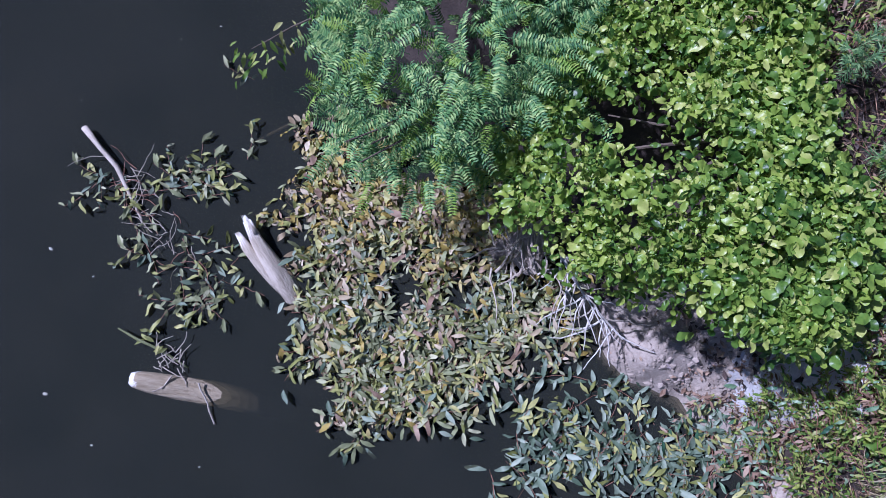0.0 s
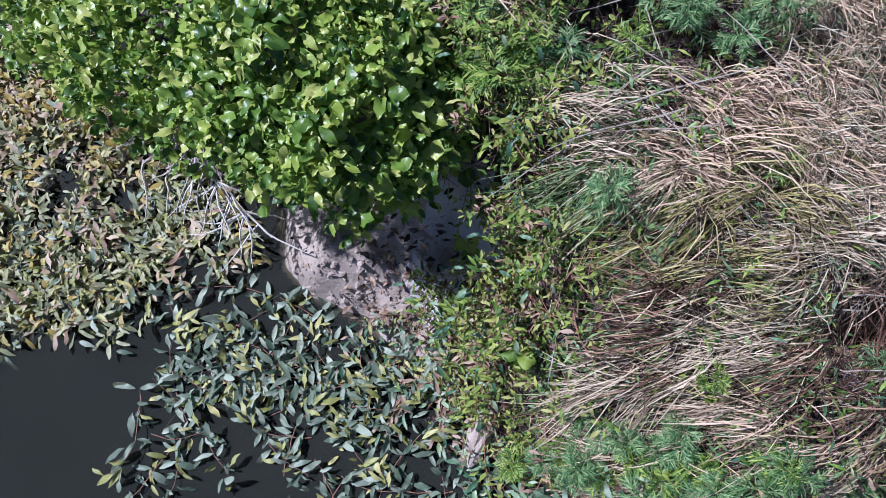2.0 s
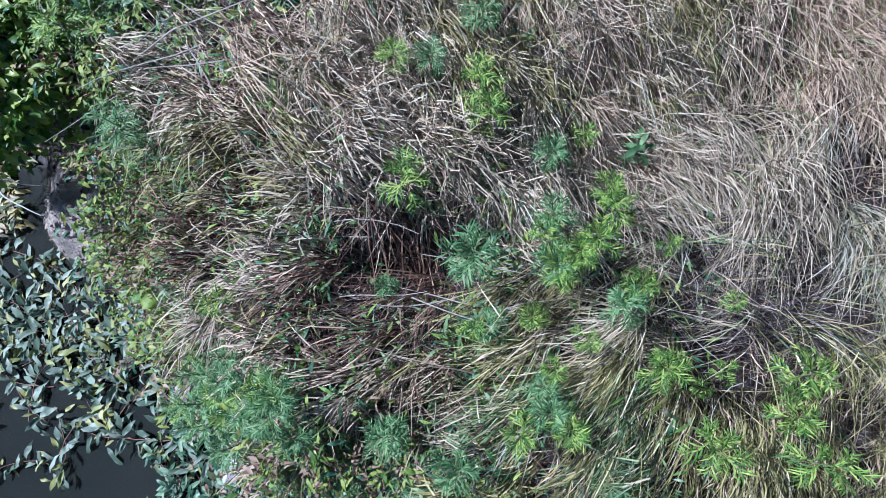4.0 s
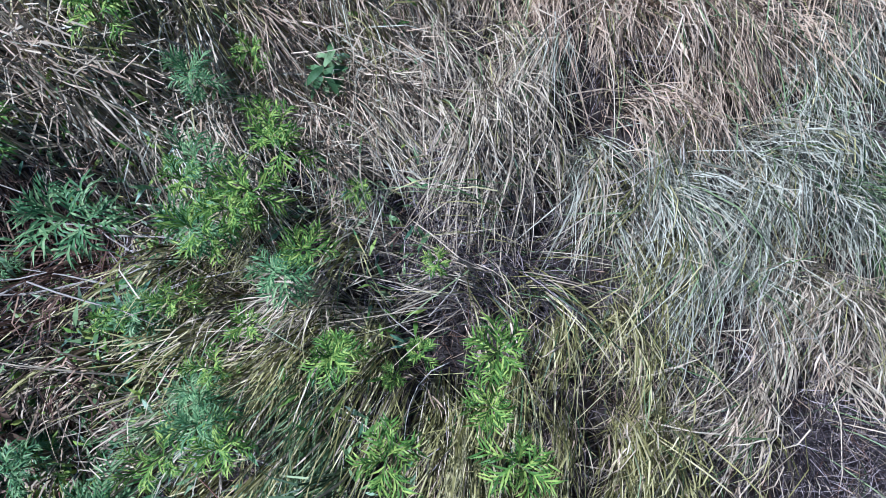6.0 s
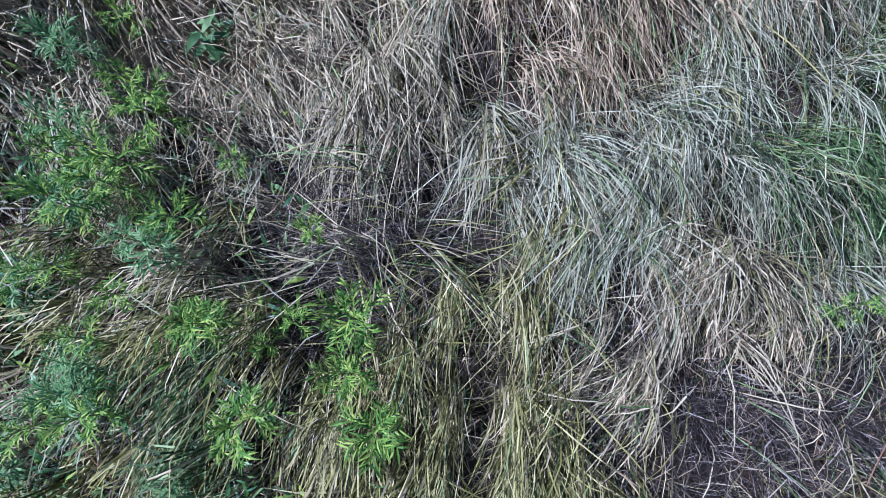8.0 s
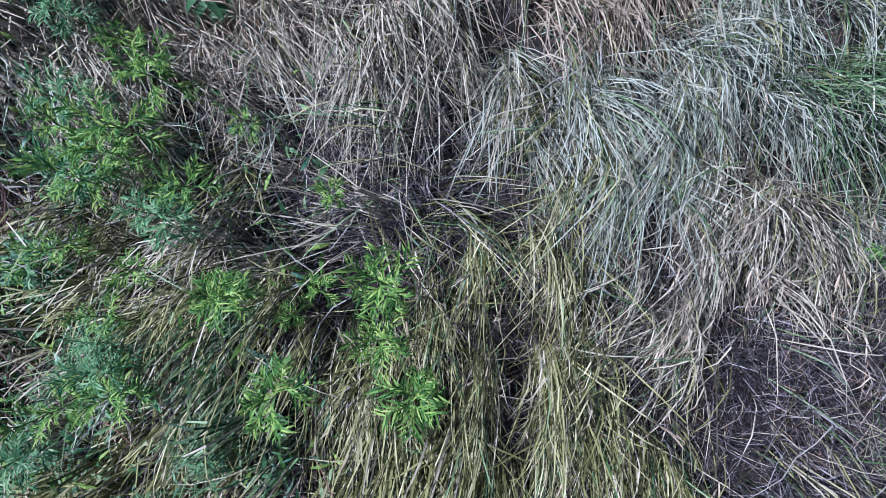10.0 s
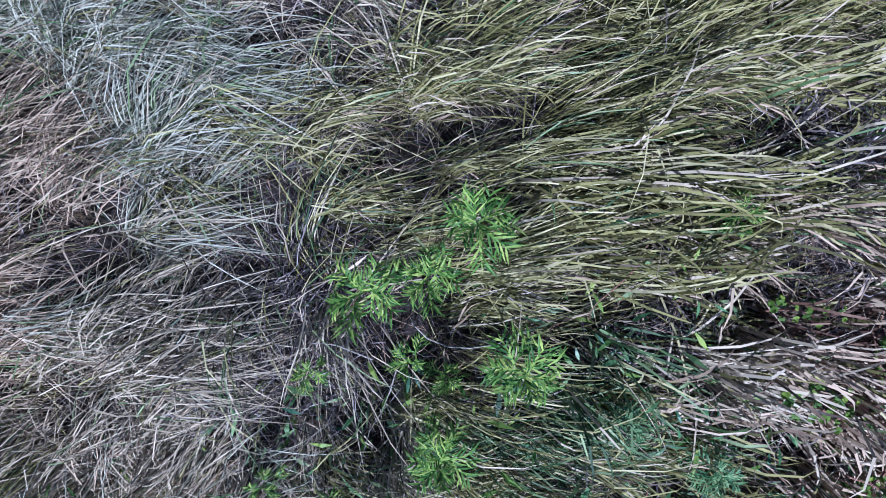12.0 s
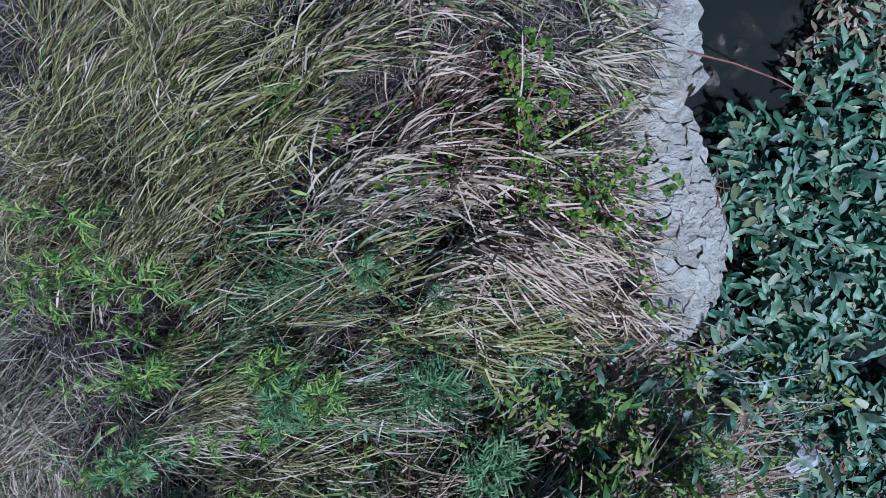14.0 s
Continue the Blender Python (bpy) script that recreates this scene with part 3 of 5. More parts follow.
def bare(x, y):
    """Where the grass opens: 1 in the middle of a hollow, 0 outside."""
    out = 0.80 * np.exp(-(((x - 4.45 + 0.4 * (y + 1.1)) / 0.38) ** 2 + ((y + 1.12) / 0.21) ** 2)) + 0.88 * np.exp(-(((x - 3.66) / 0.40) ** 2 + ((y - 0.16) / 0.24) ** 2)) + 0.80 * np.exp(-(((x - 3.3) / 0.58) ** 2 + ((y - 0.3) / 0.36) ** 2))
    out = out + 0.35 * np.exp(-(((x - 4.66) / 0.2) ** 2 + ((y + 0.84) / 0.09) ** 2)) + 0.9 * np.exp(-(((x - 5.66) / 0.11) ** 2 + ((y + 1.40) / 0.11) ** 2))
    out = out + 0.35 * np.exp(-(((x - 5.30) / 0.16) ** 2 + ((y + 1.58) / 0.07) ** 2)) + 0.6 * np.exp(-(((x - 5.5) / 0.16) ** 2 + ((y + 1.85) / 0.05) ** 2)) + 0.85 * np.exp(-(((x - 5.17 + 0.7 * (y + 0.92)) / 0.09) ** 2 + ((y + 0.92) / 0.13) ** 2))
    out = out + 0.2 * np.exp(-(((x - 3.2) / 0.36) ** 2 + ((y + 0.2) / 0.26) ** 2))
    out = out + 0.85 * np.exp(-(((x - 6.80) / 0.48) ** 2 + ((y + 1.80) / 0.17) ** 2)) + 0.5 * np.exp(-(((x - 5.75) / 0.32) ** 2 + ((y + 1.10) / 0.12) ** 2))
    out = out + 0.35 * np.exp(-(((x - 4.3) / 0.28) ** 2 + ((y + 1.36) / 0.12) ** 2))
    u = along(x, y)
    return np.clip(out + 0.95 * step(edge_of_slab(u) + 0.12 + 0.14 * step(u, 2.15, 2.4) * (1 - step(u, 3.0, 3.2)) - across(x, y), 0.0, 0.10) * step(u, 2.0, 2.3), 0, 0.97)


def ribbons(px, py, pz, yaw, width, twist):
    """Pointed strips along rows of points, one for each line of px, py, pz."""
    n, rows = px.shape
    hw = width[:, None] * np.interp(np.arange(rows - 1) / (rows - 1), [0, 0.4, 1], [0.75, 1.0, 0.5])[None] / 2
    ox, oy, oz = -np.sin(yaw)[:, None] * hw * np.cos(twist)[:, None], np.cos(yaw)[:, None] * hw * np.cos(twist)[:, None], hw * np.sin(twist)[:, None]
    low = np.stack([px[:, :-1] - ox, py[:, :-1] - oy, pz[:, :-1] - oz], -1)
    high = np.stack([px[:, :-1] + ox, py[:, :-1] + oy, pz[:, :-1] + oz], -1)
    tip = np.stack([px[:, -1], py[:, -1], pz[:, -1]], -1)
    k = 2 * rows - 1
    v = np.concatenate([np.stack([low, high], 2).reshape(n, 2 * rows - 2, 3), tip[:, None]], 1)
    f = []
    for q in range(0, 2 * rows - 4, 2):
        f += [(q, q + 2, q + 3), (q, q + 3, q + 1)]
    f = np.array(f + [(2 * rows - 4, 2 * rows - 2, 2 * rows - 3)])
    return v.reshape(-1, 3), (f[None] + (np.arange(n) * k)[:, None, None]).reshape(-1, 3), len(f), tip


def grass_blades(n, tufts, box, height, length, width, fan, kinds=None, reach=0.10, rows=4):
    """Blades in tufts, each rooted in the ground, rising and then lying over along the lean that holds there."""
    cx, cy = rng.uniform(box[0], box[1], tufts), rng.uniform(box[2], box[3], tufts)
    s, u = across(cx, cy), along(cx, cy)
    low = np.where(u > 1.9, edge_of_slab(u) + 0.25 + 0.1 * step(u, 2.15, 2.4) * (1 - step(u, 3.0, 3.2)), 0.80 - 0.5 * step(u, 0.5, 0.9) - 0.32 * step(u, 1.15, 1.5)) + 0.08 * lumps(cx * 2, cy * 2)
    keep = (s > low) & ((lumps(cx * 5.1 + 5, cy * 5.1) > -0.08) | (rng.random(tufts) < 0.16))
    keep &= (lumps(cx * 13 + 1, cy * 13) > -0.10) | (rng.random(tufts) < 0.25)
    cx, cy = cx[keep], cy[keep]
    m = len(cx)
    a = np.array(LEANS)
    d2 = (cx[:, None] - a[None, :, 0]) ** 2 + (cy[:, None] - a[None, :, 1]) ** 2
    w = np.exp(-(d2 - d2.min(1, keepdims=True)) / (2 * reach**2))
    pick = (w.cumsum(1) / w.sum(1, keepdims=True) > rng.random(m)[:, None]).argmax(1)
    t_kind = a[pick, 3].astype(int)
    loose = np.where(t_kind == 2, 0.55, 1.0)
    t_yaw = np.radians(a[pick, 2] + loose * (rng.normal(0, 13, m) + 10 * lumps(cx * 2.5 + 3, cy * 2.5)))
    t_size, t_up = rng.uniform(0.6, 1.25, m), rng.uniform(0.3, 1.2, m)
    own = rng.integers(0, m, n)
    x, y = cx[own] + rng.normal(0, 0.026, n), cy[own] + rng.normal(0, 0.026, n)
    yaw, kind = t_yaw[own] + np.radians(rng.normal(0, fan, n)) * loose[own], t_kind[own]
    stray = rng.random(n) < 0.17
    yaw = np.where(stray, yaw + rng.normal(0, 0.7, n), yaw)
    if kinds is not None:
        kind = np.where(rng.random(n) < 0.75, rng.choice(kinds, n), kind)
    else:
        r = rng.random(n)
        kind = np.where(r < 0.12, 4, np.where(r < 0.17, 3, np.where(r < 0.23, 2, np.where(r < 0.30, 0, kind))))
    straw = (x < 5.6) & (y > -0.75) & (x > 3.3) & (kind >= 3) & (rng.random(n) < 0.7)  # the blond swath behind the hollow
    kind = np.where(straw & (kind != 6), 1, kind)
    yaw = np.where(kind == 4, yaw + rng.normal(0, 0.8, n), yaw)
    ln = rng.uniform(*length, n) * np.where(kind == 4, 0.6, 1) * t_size[own]
    up = rng.uniform(*height, n) * np.where(kind == 4, 0.55, 1) * t_up[own]
    wd = rng.uniform(*width, n) * np.where(kind == 4, 0.75, np.where(kind == 6, 0.8, 1)) * (1 + np.maximum(0.9 * step(-y, 1.5, 2.2) * (x < 5.9), 0.5 - 0.5 * step(x, 4.5, 5.3)))
    mx, my = x + np.cos(yaw) * ln * 0.5, y + np.sin(yaw) * ln * 0.5
    ex, ey = x + np.cos(yaw) * ln * 0.9, y + np.sin(yaw) * ln * 0.9
    gap = np.maximum(np.maximum(bare(x, y), bare(mx, my)), bare(ex, ey))
    keep = (rng.random(n) > gap * np.where(kind >= 4, 0.75, 1.2)) & (rng.random(n) > 0.36 * np.maximum((1 - step(x, 4.4, 5.2)) * (1 - step(y, -0.7, -0.2)), 0.8 * step(-y, 1.7, 2.2) * (x < 5.9)))
    x, y, yaw, kind, ln, up, wd = x[keep], y[keep], yaw[keep], kind[keep], ln[keep], up[keep], wd[keep]
    n = len(x)
    tau = np.linspace(0, 1, rows)[None]
    side = rng.normal(0, 0.13, n)[:, None] * tau**2 + (np.where(rng.random(n) < 0.3, rng.normal(0, 0.22, n), 0))[:, None] * np.maximum(tau - 0.5, 0)
    fwd = ln[:, None] * (0.12 * tau + 0.88 * tau**1.25)
    px = x[:, None] + np.cos(yaw)[:, None] * fwd - np.sin(yaw)[:, None] * side * ln[:, None]
    py = y[:, None] + np.sin(yaw)[:, None] * fwd + np.cos(yaw)[:, None] * side * ln[:, None]
    lift = up[:, None] * np.sin(np.minimum(tau * 1.6, 1.0 + 0.55 * tau) * math.pi / 2) ** 0.8
    pz = np.maximum(land(px, py), land(x, y)[:, None] - 0.25 * tau) + lift
    v, t, f, tip = ribbons(px, py, pz, yaw, wd, rng.uniform(-0.5, 0.5, n))
    return v, t, np.repeat(kind, f), tip, yaw, kind


def build_grass():
    box = (2.6, 7.6, -3.9, 1.0)
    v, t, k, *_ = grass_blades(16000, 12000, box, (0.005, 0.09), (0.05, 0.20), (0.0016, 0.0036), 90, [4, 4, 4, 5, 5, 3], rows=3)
    tagged(new("grass_litter", mesh_of("grass_litter", v, t, GRASSES, k)), "matted grey and brown dead grass on the soil, gap shade in its colour", "dead grass", kind="stuff")
    v, t, k, tip, yaw, kind = grass_blades(118000, 5600, box, (0.03, 0.29), (0.12, 0.42), (0.0018, 0.0048), 12, rows=5)
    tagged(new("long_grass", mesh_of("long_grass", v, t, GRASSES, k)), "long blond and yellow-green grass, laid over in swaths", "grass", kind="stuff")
    v, t, k, *_ = grass_blades(20000, 1900, (3.9, 5.5, -0.95, 0.8), (0.14, 0.30), (0.10, 0.34), (0.0018, 0.0042), 28, [0, 1, 0, 6], rows=4)
    tagged(new("blond_grass", mesh_of("blond_grass", v, t, GRASSES, k)), "tangled blond grass standing behind a dark hollow", "grass", kind="stuff")
    v, t, k, *_ = grass_blades(7000, 5000, box, (0.10, 0.28), (0.05, 0.16), (0.0010, 0.0019), 110, [0, 1, 6, 2, 4, 4], rows=3)
    tagged(new("loose_straw", mesh_of("loose_straw", v, t, GRASSES, k)), "short pale bits of straw caught on the grass", "straw", kind="stuff")
    # the same grass, thinner and coarser, beyond
    count = 44000
    x, y = rng.normal(6.5, 5.0, count), rng.normal(-0.5, 4.6, count)
    out = (across(x, y) > np.where(along(x, y) > 2, 0.35, 0.5) + 0.3 * rng.random(count)) & ((x < 2.7) | (x > 7.5) | (y < -3.8) | (y > 0.9)) & (np.hypot(x - 1.4, y - 0.6) > 1.3)
    x, y = x[out], y[out]
    m = len(x)
    lay, ln = np.radians(-100 + 40 * lumps(x, y)) + rng.normal(0, 0.35, m), rng.uniform(0.2, 0.5, m)
    tau = np.linspace(0, 1, 3)[None]
    px, py = x[:, None] + np.cos(lay)[:, None] * ln[:, None] * tau, y[:, None] + np.sin(lay)[:, None] * ln[:, None] * tau
    pz = land(px, py) + rng.uniform(0.08, 0.3, m)[:, None] * np.array([0, 0.9, 0.8])[None]
    v, t, f, _ = ribbons(px, py, pz, lay, rng.uniform(0.004, 0.009, m), rng.uniform(-0.5, 0.5, m))
    tagged(new("meadow_grass", mesh_of("meadow_grass", v, t, [DRY, YGRASS, THATCH, SAGE_STRAW], np.repeat(rng.integers(0, 4, m), f))), "dry grass on the meadow beyond", "grass", kind="stuff")
    # ears at the tips
    heads = np.where(np.isin(kind, (0, 1, 2)), 0.018, 0.0) * np.where((tip[:, 1] < -1.35) & (tip[:, 0] > 4.4), 6.0, np.where((tip[:, 1] > -0.9) & (tip[:, 0] < 5.4), 7.0, 1.0))
    some = np.flatnonzero(rng.random(len(kind)) < heads)
    m = len(some)
    spike = blade_leaf(0.050, 0.0052, ((0, 0.6), (0.5, 1.0), (1, 0)), 0.3, 0.1)
    ears = [scattered(*spike, turns(np.array([0.22 * (-1) ** q]), np.array([0.1 * (q % 3 - 1)]), np.array([0.7 * q])), np.array([[-0.06 + 0.022 * q, 0, 0]]), [1.15 - 0.12 * q]) for q in range(4)]
    ev, et = scattered(*joined(ears), turns(yaw[some] + rng.normal(0, 0.18, m), rng.normal(0.05, 0.15, m), rng.uniform(0, 3, m)), tip[some] + (0, 0, 0.004), rng.uniform(0.7, 1.35, m))
    tagged(new("seed_heads", mesh_of("seed_heads", ev, et, [PINK])), "pale straw-coloured seed heads of long grass", "grass ears", kind="stuff")


build_grass()


# ---- mugwort: divided leaves in whorls ----
def mugwort_leaf(size, seed):
    """A leaf cut into narrow pointed lobes, the larger ones cut again."""
    r = random.Random(seed)
    thin = ((0, 0.45), (0.4, 1.0), (1, 0))
    pieces = [blade_leaf(size, 0.0085, thin, 0.15, 0.18)]
    for at in (0.26, 0.42, 0.58, 0.74):
        for side in (-1, 1):
            ln = size * (0.62 - 0.45 * abs(at - 0.40)) * r.uniform(0.85, 1.15)
            turn = side * radians(r.uniform(30, 46))
            foot = np.array([[at * size, 0, -0.18 * size * at * at + 0.05 * size * math.sin(at * math.pi)]])
            v, t = blade_leaf(ln, 0.0070, thin, 0.1, 0.2)
            pieces.append(scattered(v, t, turns(np.array([turn]), np.array([r.uniform(-0.1, 0.2)]), np.array([side * 0.2])), foot, [1.0]))
            if 0.3 < at < 0.6:
                tooth = foot + ln * 0.45 * np.array([[math.cos(turn), math.sin(turn), -0.05]])
                v, t = blade_leaf(ln * 0.5, 0.0060, thin, 0.1, 0.2)
                pieces.append(scattered(v, t, turns(np.array([turn + side * 0.6]), np.array([0.1]), np.array([0.0])), tooth, [1.0]))
    return joined(pieces)


def make_mugwort(material, seed, height=0.3, leaves=17, size=0.095, label=""):
    r = random.Random(seed)
    plant = tagged(new("mugwort_plant"), label, "weed", "mugwort plants among the grass")
    sv, st = tube([(0, 0, -0.05), (0.006, 0.004, height * 0.5), (0, 0, height)], [0.004, 0.0035, 0.002], 5)
    stem = part("stem", mesh_of("stem", sv, st, [STEM]), plant)
    shapes = [mesh_of("leaf", *mugwort_leaf(size * f, seed + i), [material]) for i, f in enumerate((1.0, 0.8, 1.15))]
    for i in range(leaves):
        f = i / leaves
        yaw = i * 137.5 + r.uniform(-18, 18)
        part("leaf", shapes[i % 3], stem, m=pose(0, 0, height * (0.62 + 0.38 * f), r.uniform(-12, 12), -8 - 48 * f * f + r.uniform(-10, 10), yaw) @ Matrix.Scale(1.1 - 0.45 * f * f, 4))
    return plant


def build_mugworts():
    kinds = [
        make_mugwort(MUG_LEAF, 11, 0.30, 12, 0.105, "bright green mugwort plant with finely cut leaves"),
        make_mugwort(MUG_LEAF, 12, 0.22, 9, 0.085, "small yellow-green mugwort plant with cut leaves"),
        make_mugwort(MUG_BLUE, 13, 0.30, 14, 0.105, "bluish green mugwort plant with finely cut leaves"),
    ]
    # x, y, height of the top, kind, size
    spots = [
        (5.62, -1.24, 1.53, 1, 0.7), (5.78, -1.50, 1.76, 0, 1.1), (5.79, -1.62, 1.74, 0, 0.95), (5.77, -1.74, 1.73, 0, 1.1), (5.48, -1.64, 1.74, 0, 1.15), (5.39, -1.44, 1.63, 1, 0.85), (5.32, -1.465, 1.66, 0, 1.0),
        (4.75, -0.47, 1.72, 0, 1.2), (4.72, -0.58, 1.68, 0, 1.1), (4.43, -0.91, 1.74, 0, 1.25), (4.68, -1.10, 1.74, 2, 1.45), (3.62, -1.30, 1.48, 0, 0.9), (5.14, -1.04, 1.66, 0, 1.05), (5.05, -1.19, 1.66, 0, 1.05),
        (5.27, -1.16, 1.64, 0, 0.9), (5.26, -1.27, 1.66, 2, 1.0), (5.25, -0.88, 1.64, 0, 1.0), (4.70, -1.34, 1.58, 1, 0.8), (5.11, -1.36, 1.60, 1, 0.9), (4.44, -1.81, 1.5, 2, 1.2),
    ]
    spots_2 = [
        (5.03, -1.53, 1.6, 1, 0.9), (4.93, -1.70, 1.58, 0, 1.0), (5.09, -1.70, 1.6, 0, 1.0), (4.35, -0.33, 1.66, 0, 1.0), (5.09, -0.57, 1.62, 1, 0.9), (5.57, -1.50, 1.6, 1, 0.75), (4.35, -1.19, 1.5, 2, 0.7),
        (5.19, -0.85, 1.62, 0, 0.9), (5.02, -0.96, 1.62, 2, 1.0), (5.11, -1.10, 1.62, 0, 1.0), (4.96, -1.12, 1.62, 2, 1.1), (4.92, -1.03, 1.6, 0, 0.9), (5.40, -1.03, 1.55, 1, 0.7), (5.50, -1.51, 1.58, 1, 0.7), (5.01, -1.66, 1.55, 2, 1.1),
        (4.93, -0.69, 1.62, 2, 0.9), (7.01, -1.48, 1.55, 1, 0.8), (4.91, -1.28, 1.6, 0, 0.8),
    ]
    spots_3 = [
        (5.21, -1.88, 1.42, 2, 0.85), (5.01, -2.06, 1.4, 2, 0.9), (4.64, -1.88, 1.41, 2, 1.3), (4.80, -2.10, 1.35, 2, 0.75), (5.00, -1.59, 1.5, 2, 0.9), (4.49, -2.05, 1.05, 2, 1.1), (4.35, -1.77, 1.2, 2, 1.1), (4.30, -2.03, 1.0, 2, 1.2), (4.17, -2.09, 0.95, 2, 1.2),
        (4.04, -2.14, 0.85, 2, 1.1), (4.18, -1.93, 1.0, 2, 1.1), (4.01, -2.0, 0.9, 2, 1.1), (4.43, -2.13, 1.0, 2, 0.9), (3.19, -0.63, 1.64, 2, 1.3), (3.91, -0.51, 1.6, 0, 0.8), (4.48, -0.35, 1.66, 2, 1.0), (4.65, -0.17, 1.68, 2, 1.1),
        (3.53, -1.83, 1.15, 2, 1.3), (3.3, -1.82, 1.0, 2, 1.2), (3.62, -1.9, 1.1, 2, 1.3), (3.76, -1.79, 1.25, 2, 1.2), (3.44, -1.70, 1.1, 2, 1.2),
    ]
    spots_4 = [
        (2.89, 0.32, 1.55, 2, 1.3), (2.73, 0.2, 1.5, 2, 1.2), (2.94, -0.1, 1.4, 0, 1.1), (3.4, 0.3, 1.6, 2, 1.2), (2.55, 0.35, 1.5, 2, 1.4), (2.7, 0.55, 1.6, 2, 1.5), (3.0, 0.6, 1.6, 2, 1.4),
        (2.85, -0.05, 1.35, 0, 1.1), (2.62, -0.1, 1.4, 0, 1.5), (2.76, -0.12, 1.42, 0, 1.7), (2.9, 0.08, 1.45, 0, 1.6), (2.68, 0.12, 1.4, 0, 1.5), (3.05, 0.0, 1.45, 2, 1.4), (3.75, -2.12, 0.75, 2, 1.3),
    ]
    r = random.Random(3)
    corner = []
    for i in range(60):
        x, y = r.uniform(1.95, 4.3), r.uniform(0.0, 1.7)
        if x < 2.5 and y < 0.75:
            continue
        corner.append((x, y, ground_z(x, y) + r.uniform(0.2, 0.45), r.choice((0, 2, 2)), r.uniform(1.1, 1.6)))
    for i in range(26):
        x, y = r.uniform(3.0, 4.0), r.uniform(-2.05, -1.55)
        corner.append((x, y, ground_z(x, y) + r.uniform(0.18, 0.35), r.choice((2, 2, 0)), r.uniform(1.0, 1.5)))
    for x, y, z, k, size in spots + spots_2 + spots_3 + spots_4 + corner:
        tall = (0.30, 0.22, 0.30)[k]
        size = size * 0.72
        stem = max(z + 0.035 - ground_z(x, y), 0.08) / (tall * size)
        m = pose(x, y, ground_z(x, y), r.uniform(-8, 8), r.uniform(-8, 8), r.uniform(0, 360))
        m = m @ Matrix.Diagonal((size, size, min(max(stem, 0.7), 2.4) * size, 1))
        copy = copy_thing(kinds[k], m)
        copy.matrix_basis = m
    for ob, at in zip(kinds, ((5.0, 0.0), (5.6, -2.35), (4.75, -1.35))):
        ob.matrix_basis = pose(at[0], at[1], ground_z(*at)) @ Matrix.Scale(0.8, 4)


build_mugworts()


# ---- smartweed: trailing stems with long pointed leaves ----
LEAF_SHAPES = [blade_leaf(1.0, 0.25 + 0.04 * (i % 3), BLUNT if i % 2 else LANCE, 0.25, (0.02, 0.3, -0.15, 0.12, 0.45)[i], 0.3, i) for i in range(5)] + [blade_leaf(1.0, 0.40 + 0.05 * i, BLUNT, 0.25, 0.2 * i - 0.1, 0.35, 60 + i) for i in range(3)]
LEAF_MESHES = {}


def smart_leaf(i, material):
    key = (i, material.name)
    if key not in LEAF_MESHES:
        LEAF_MESHES[key] = mesh_of("leaf", *LEAF_SHAPES[i], [material], None, True)
    return LEAF_MESHES[key]


def make_smartweed(name, label, group, palette, stem_material, seed, length=0.42, leaves=11, size=0.115, rise=0.12, upright=False, whole=False, loose=0.02, shapes=5):
    r = random.Random(seed)
    plant = tagged(new(name), label, "water plant" if not upright else "weed", group)
    a, p, pts, heads = 0.0, Vector((0, 0, -0.02)), [], []
    steps = 7
    for i in range(steps + 1):
        pts.append(p.copy())
        heads.append(a)
        a += r.uniform(-0.35, 0.35)
        lift = (rise * (0.25 + r.uniform(-0.3, 0.6)) if not upright else 1.0 + r.uniform(-0.2, 0.2))
        p = p + Vector((math.cos(a), math.sin(a), lift)) * (length / steps) * (1.0 if not upright else 0.62)
    sv, st = tube(pts, [0.0035 - 0.0003 * i for i in range(steps + 1)], 5)
    part("stem", mesh_of("stem", sv, st, [stem_material]), plant)
    pieces, index = [], []
    for i in range(leaves):
        f = (i + 0.7) / leaves
        k = min(int(f * steps), steps - 1)
        q = pts[k].lerp(pts[k + 1], f * steps - k)
        side = 1 if i % 2 else -1
        q = q + Vector((r.uniform(-1, 1), r.uniform(-1, 1), 0)) * loose
        yaw = math.degrees(heads[k]) + side * r.gauss(60, 45)
        if upright:
            yaw = i * 137 + r.uniform(-30, 30)
        m = pose(q.x, q.y, q.z + 0.006, r.gauss(0, 20), r.gauss(-4, 18) if not upright else r.gauss(0, 20), yaw) @ Matrix.Scale(size * r.uniform(0.55, 1.3), 4)
        i_shape, k = r.randrange(shapes) if shapes < 8 else r.randrange(3, 8), r.randrange(len(palette))
        if whole:
            v, t = LEAF_SHAPES[i_shape]
            pieces.append((np.array([tuple(m @ Vector(c)) for c in v]), t))
            index += [k] * len(t)
        else:
            part("leaf", smart_leaf(i_shape, palette[k]), plant, m=m)
    if whole:
        v, t = joined(pieces)
        part("foliage", mesh_of("foliage", v, t, palette, index, True), plant)
    return plant


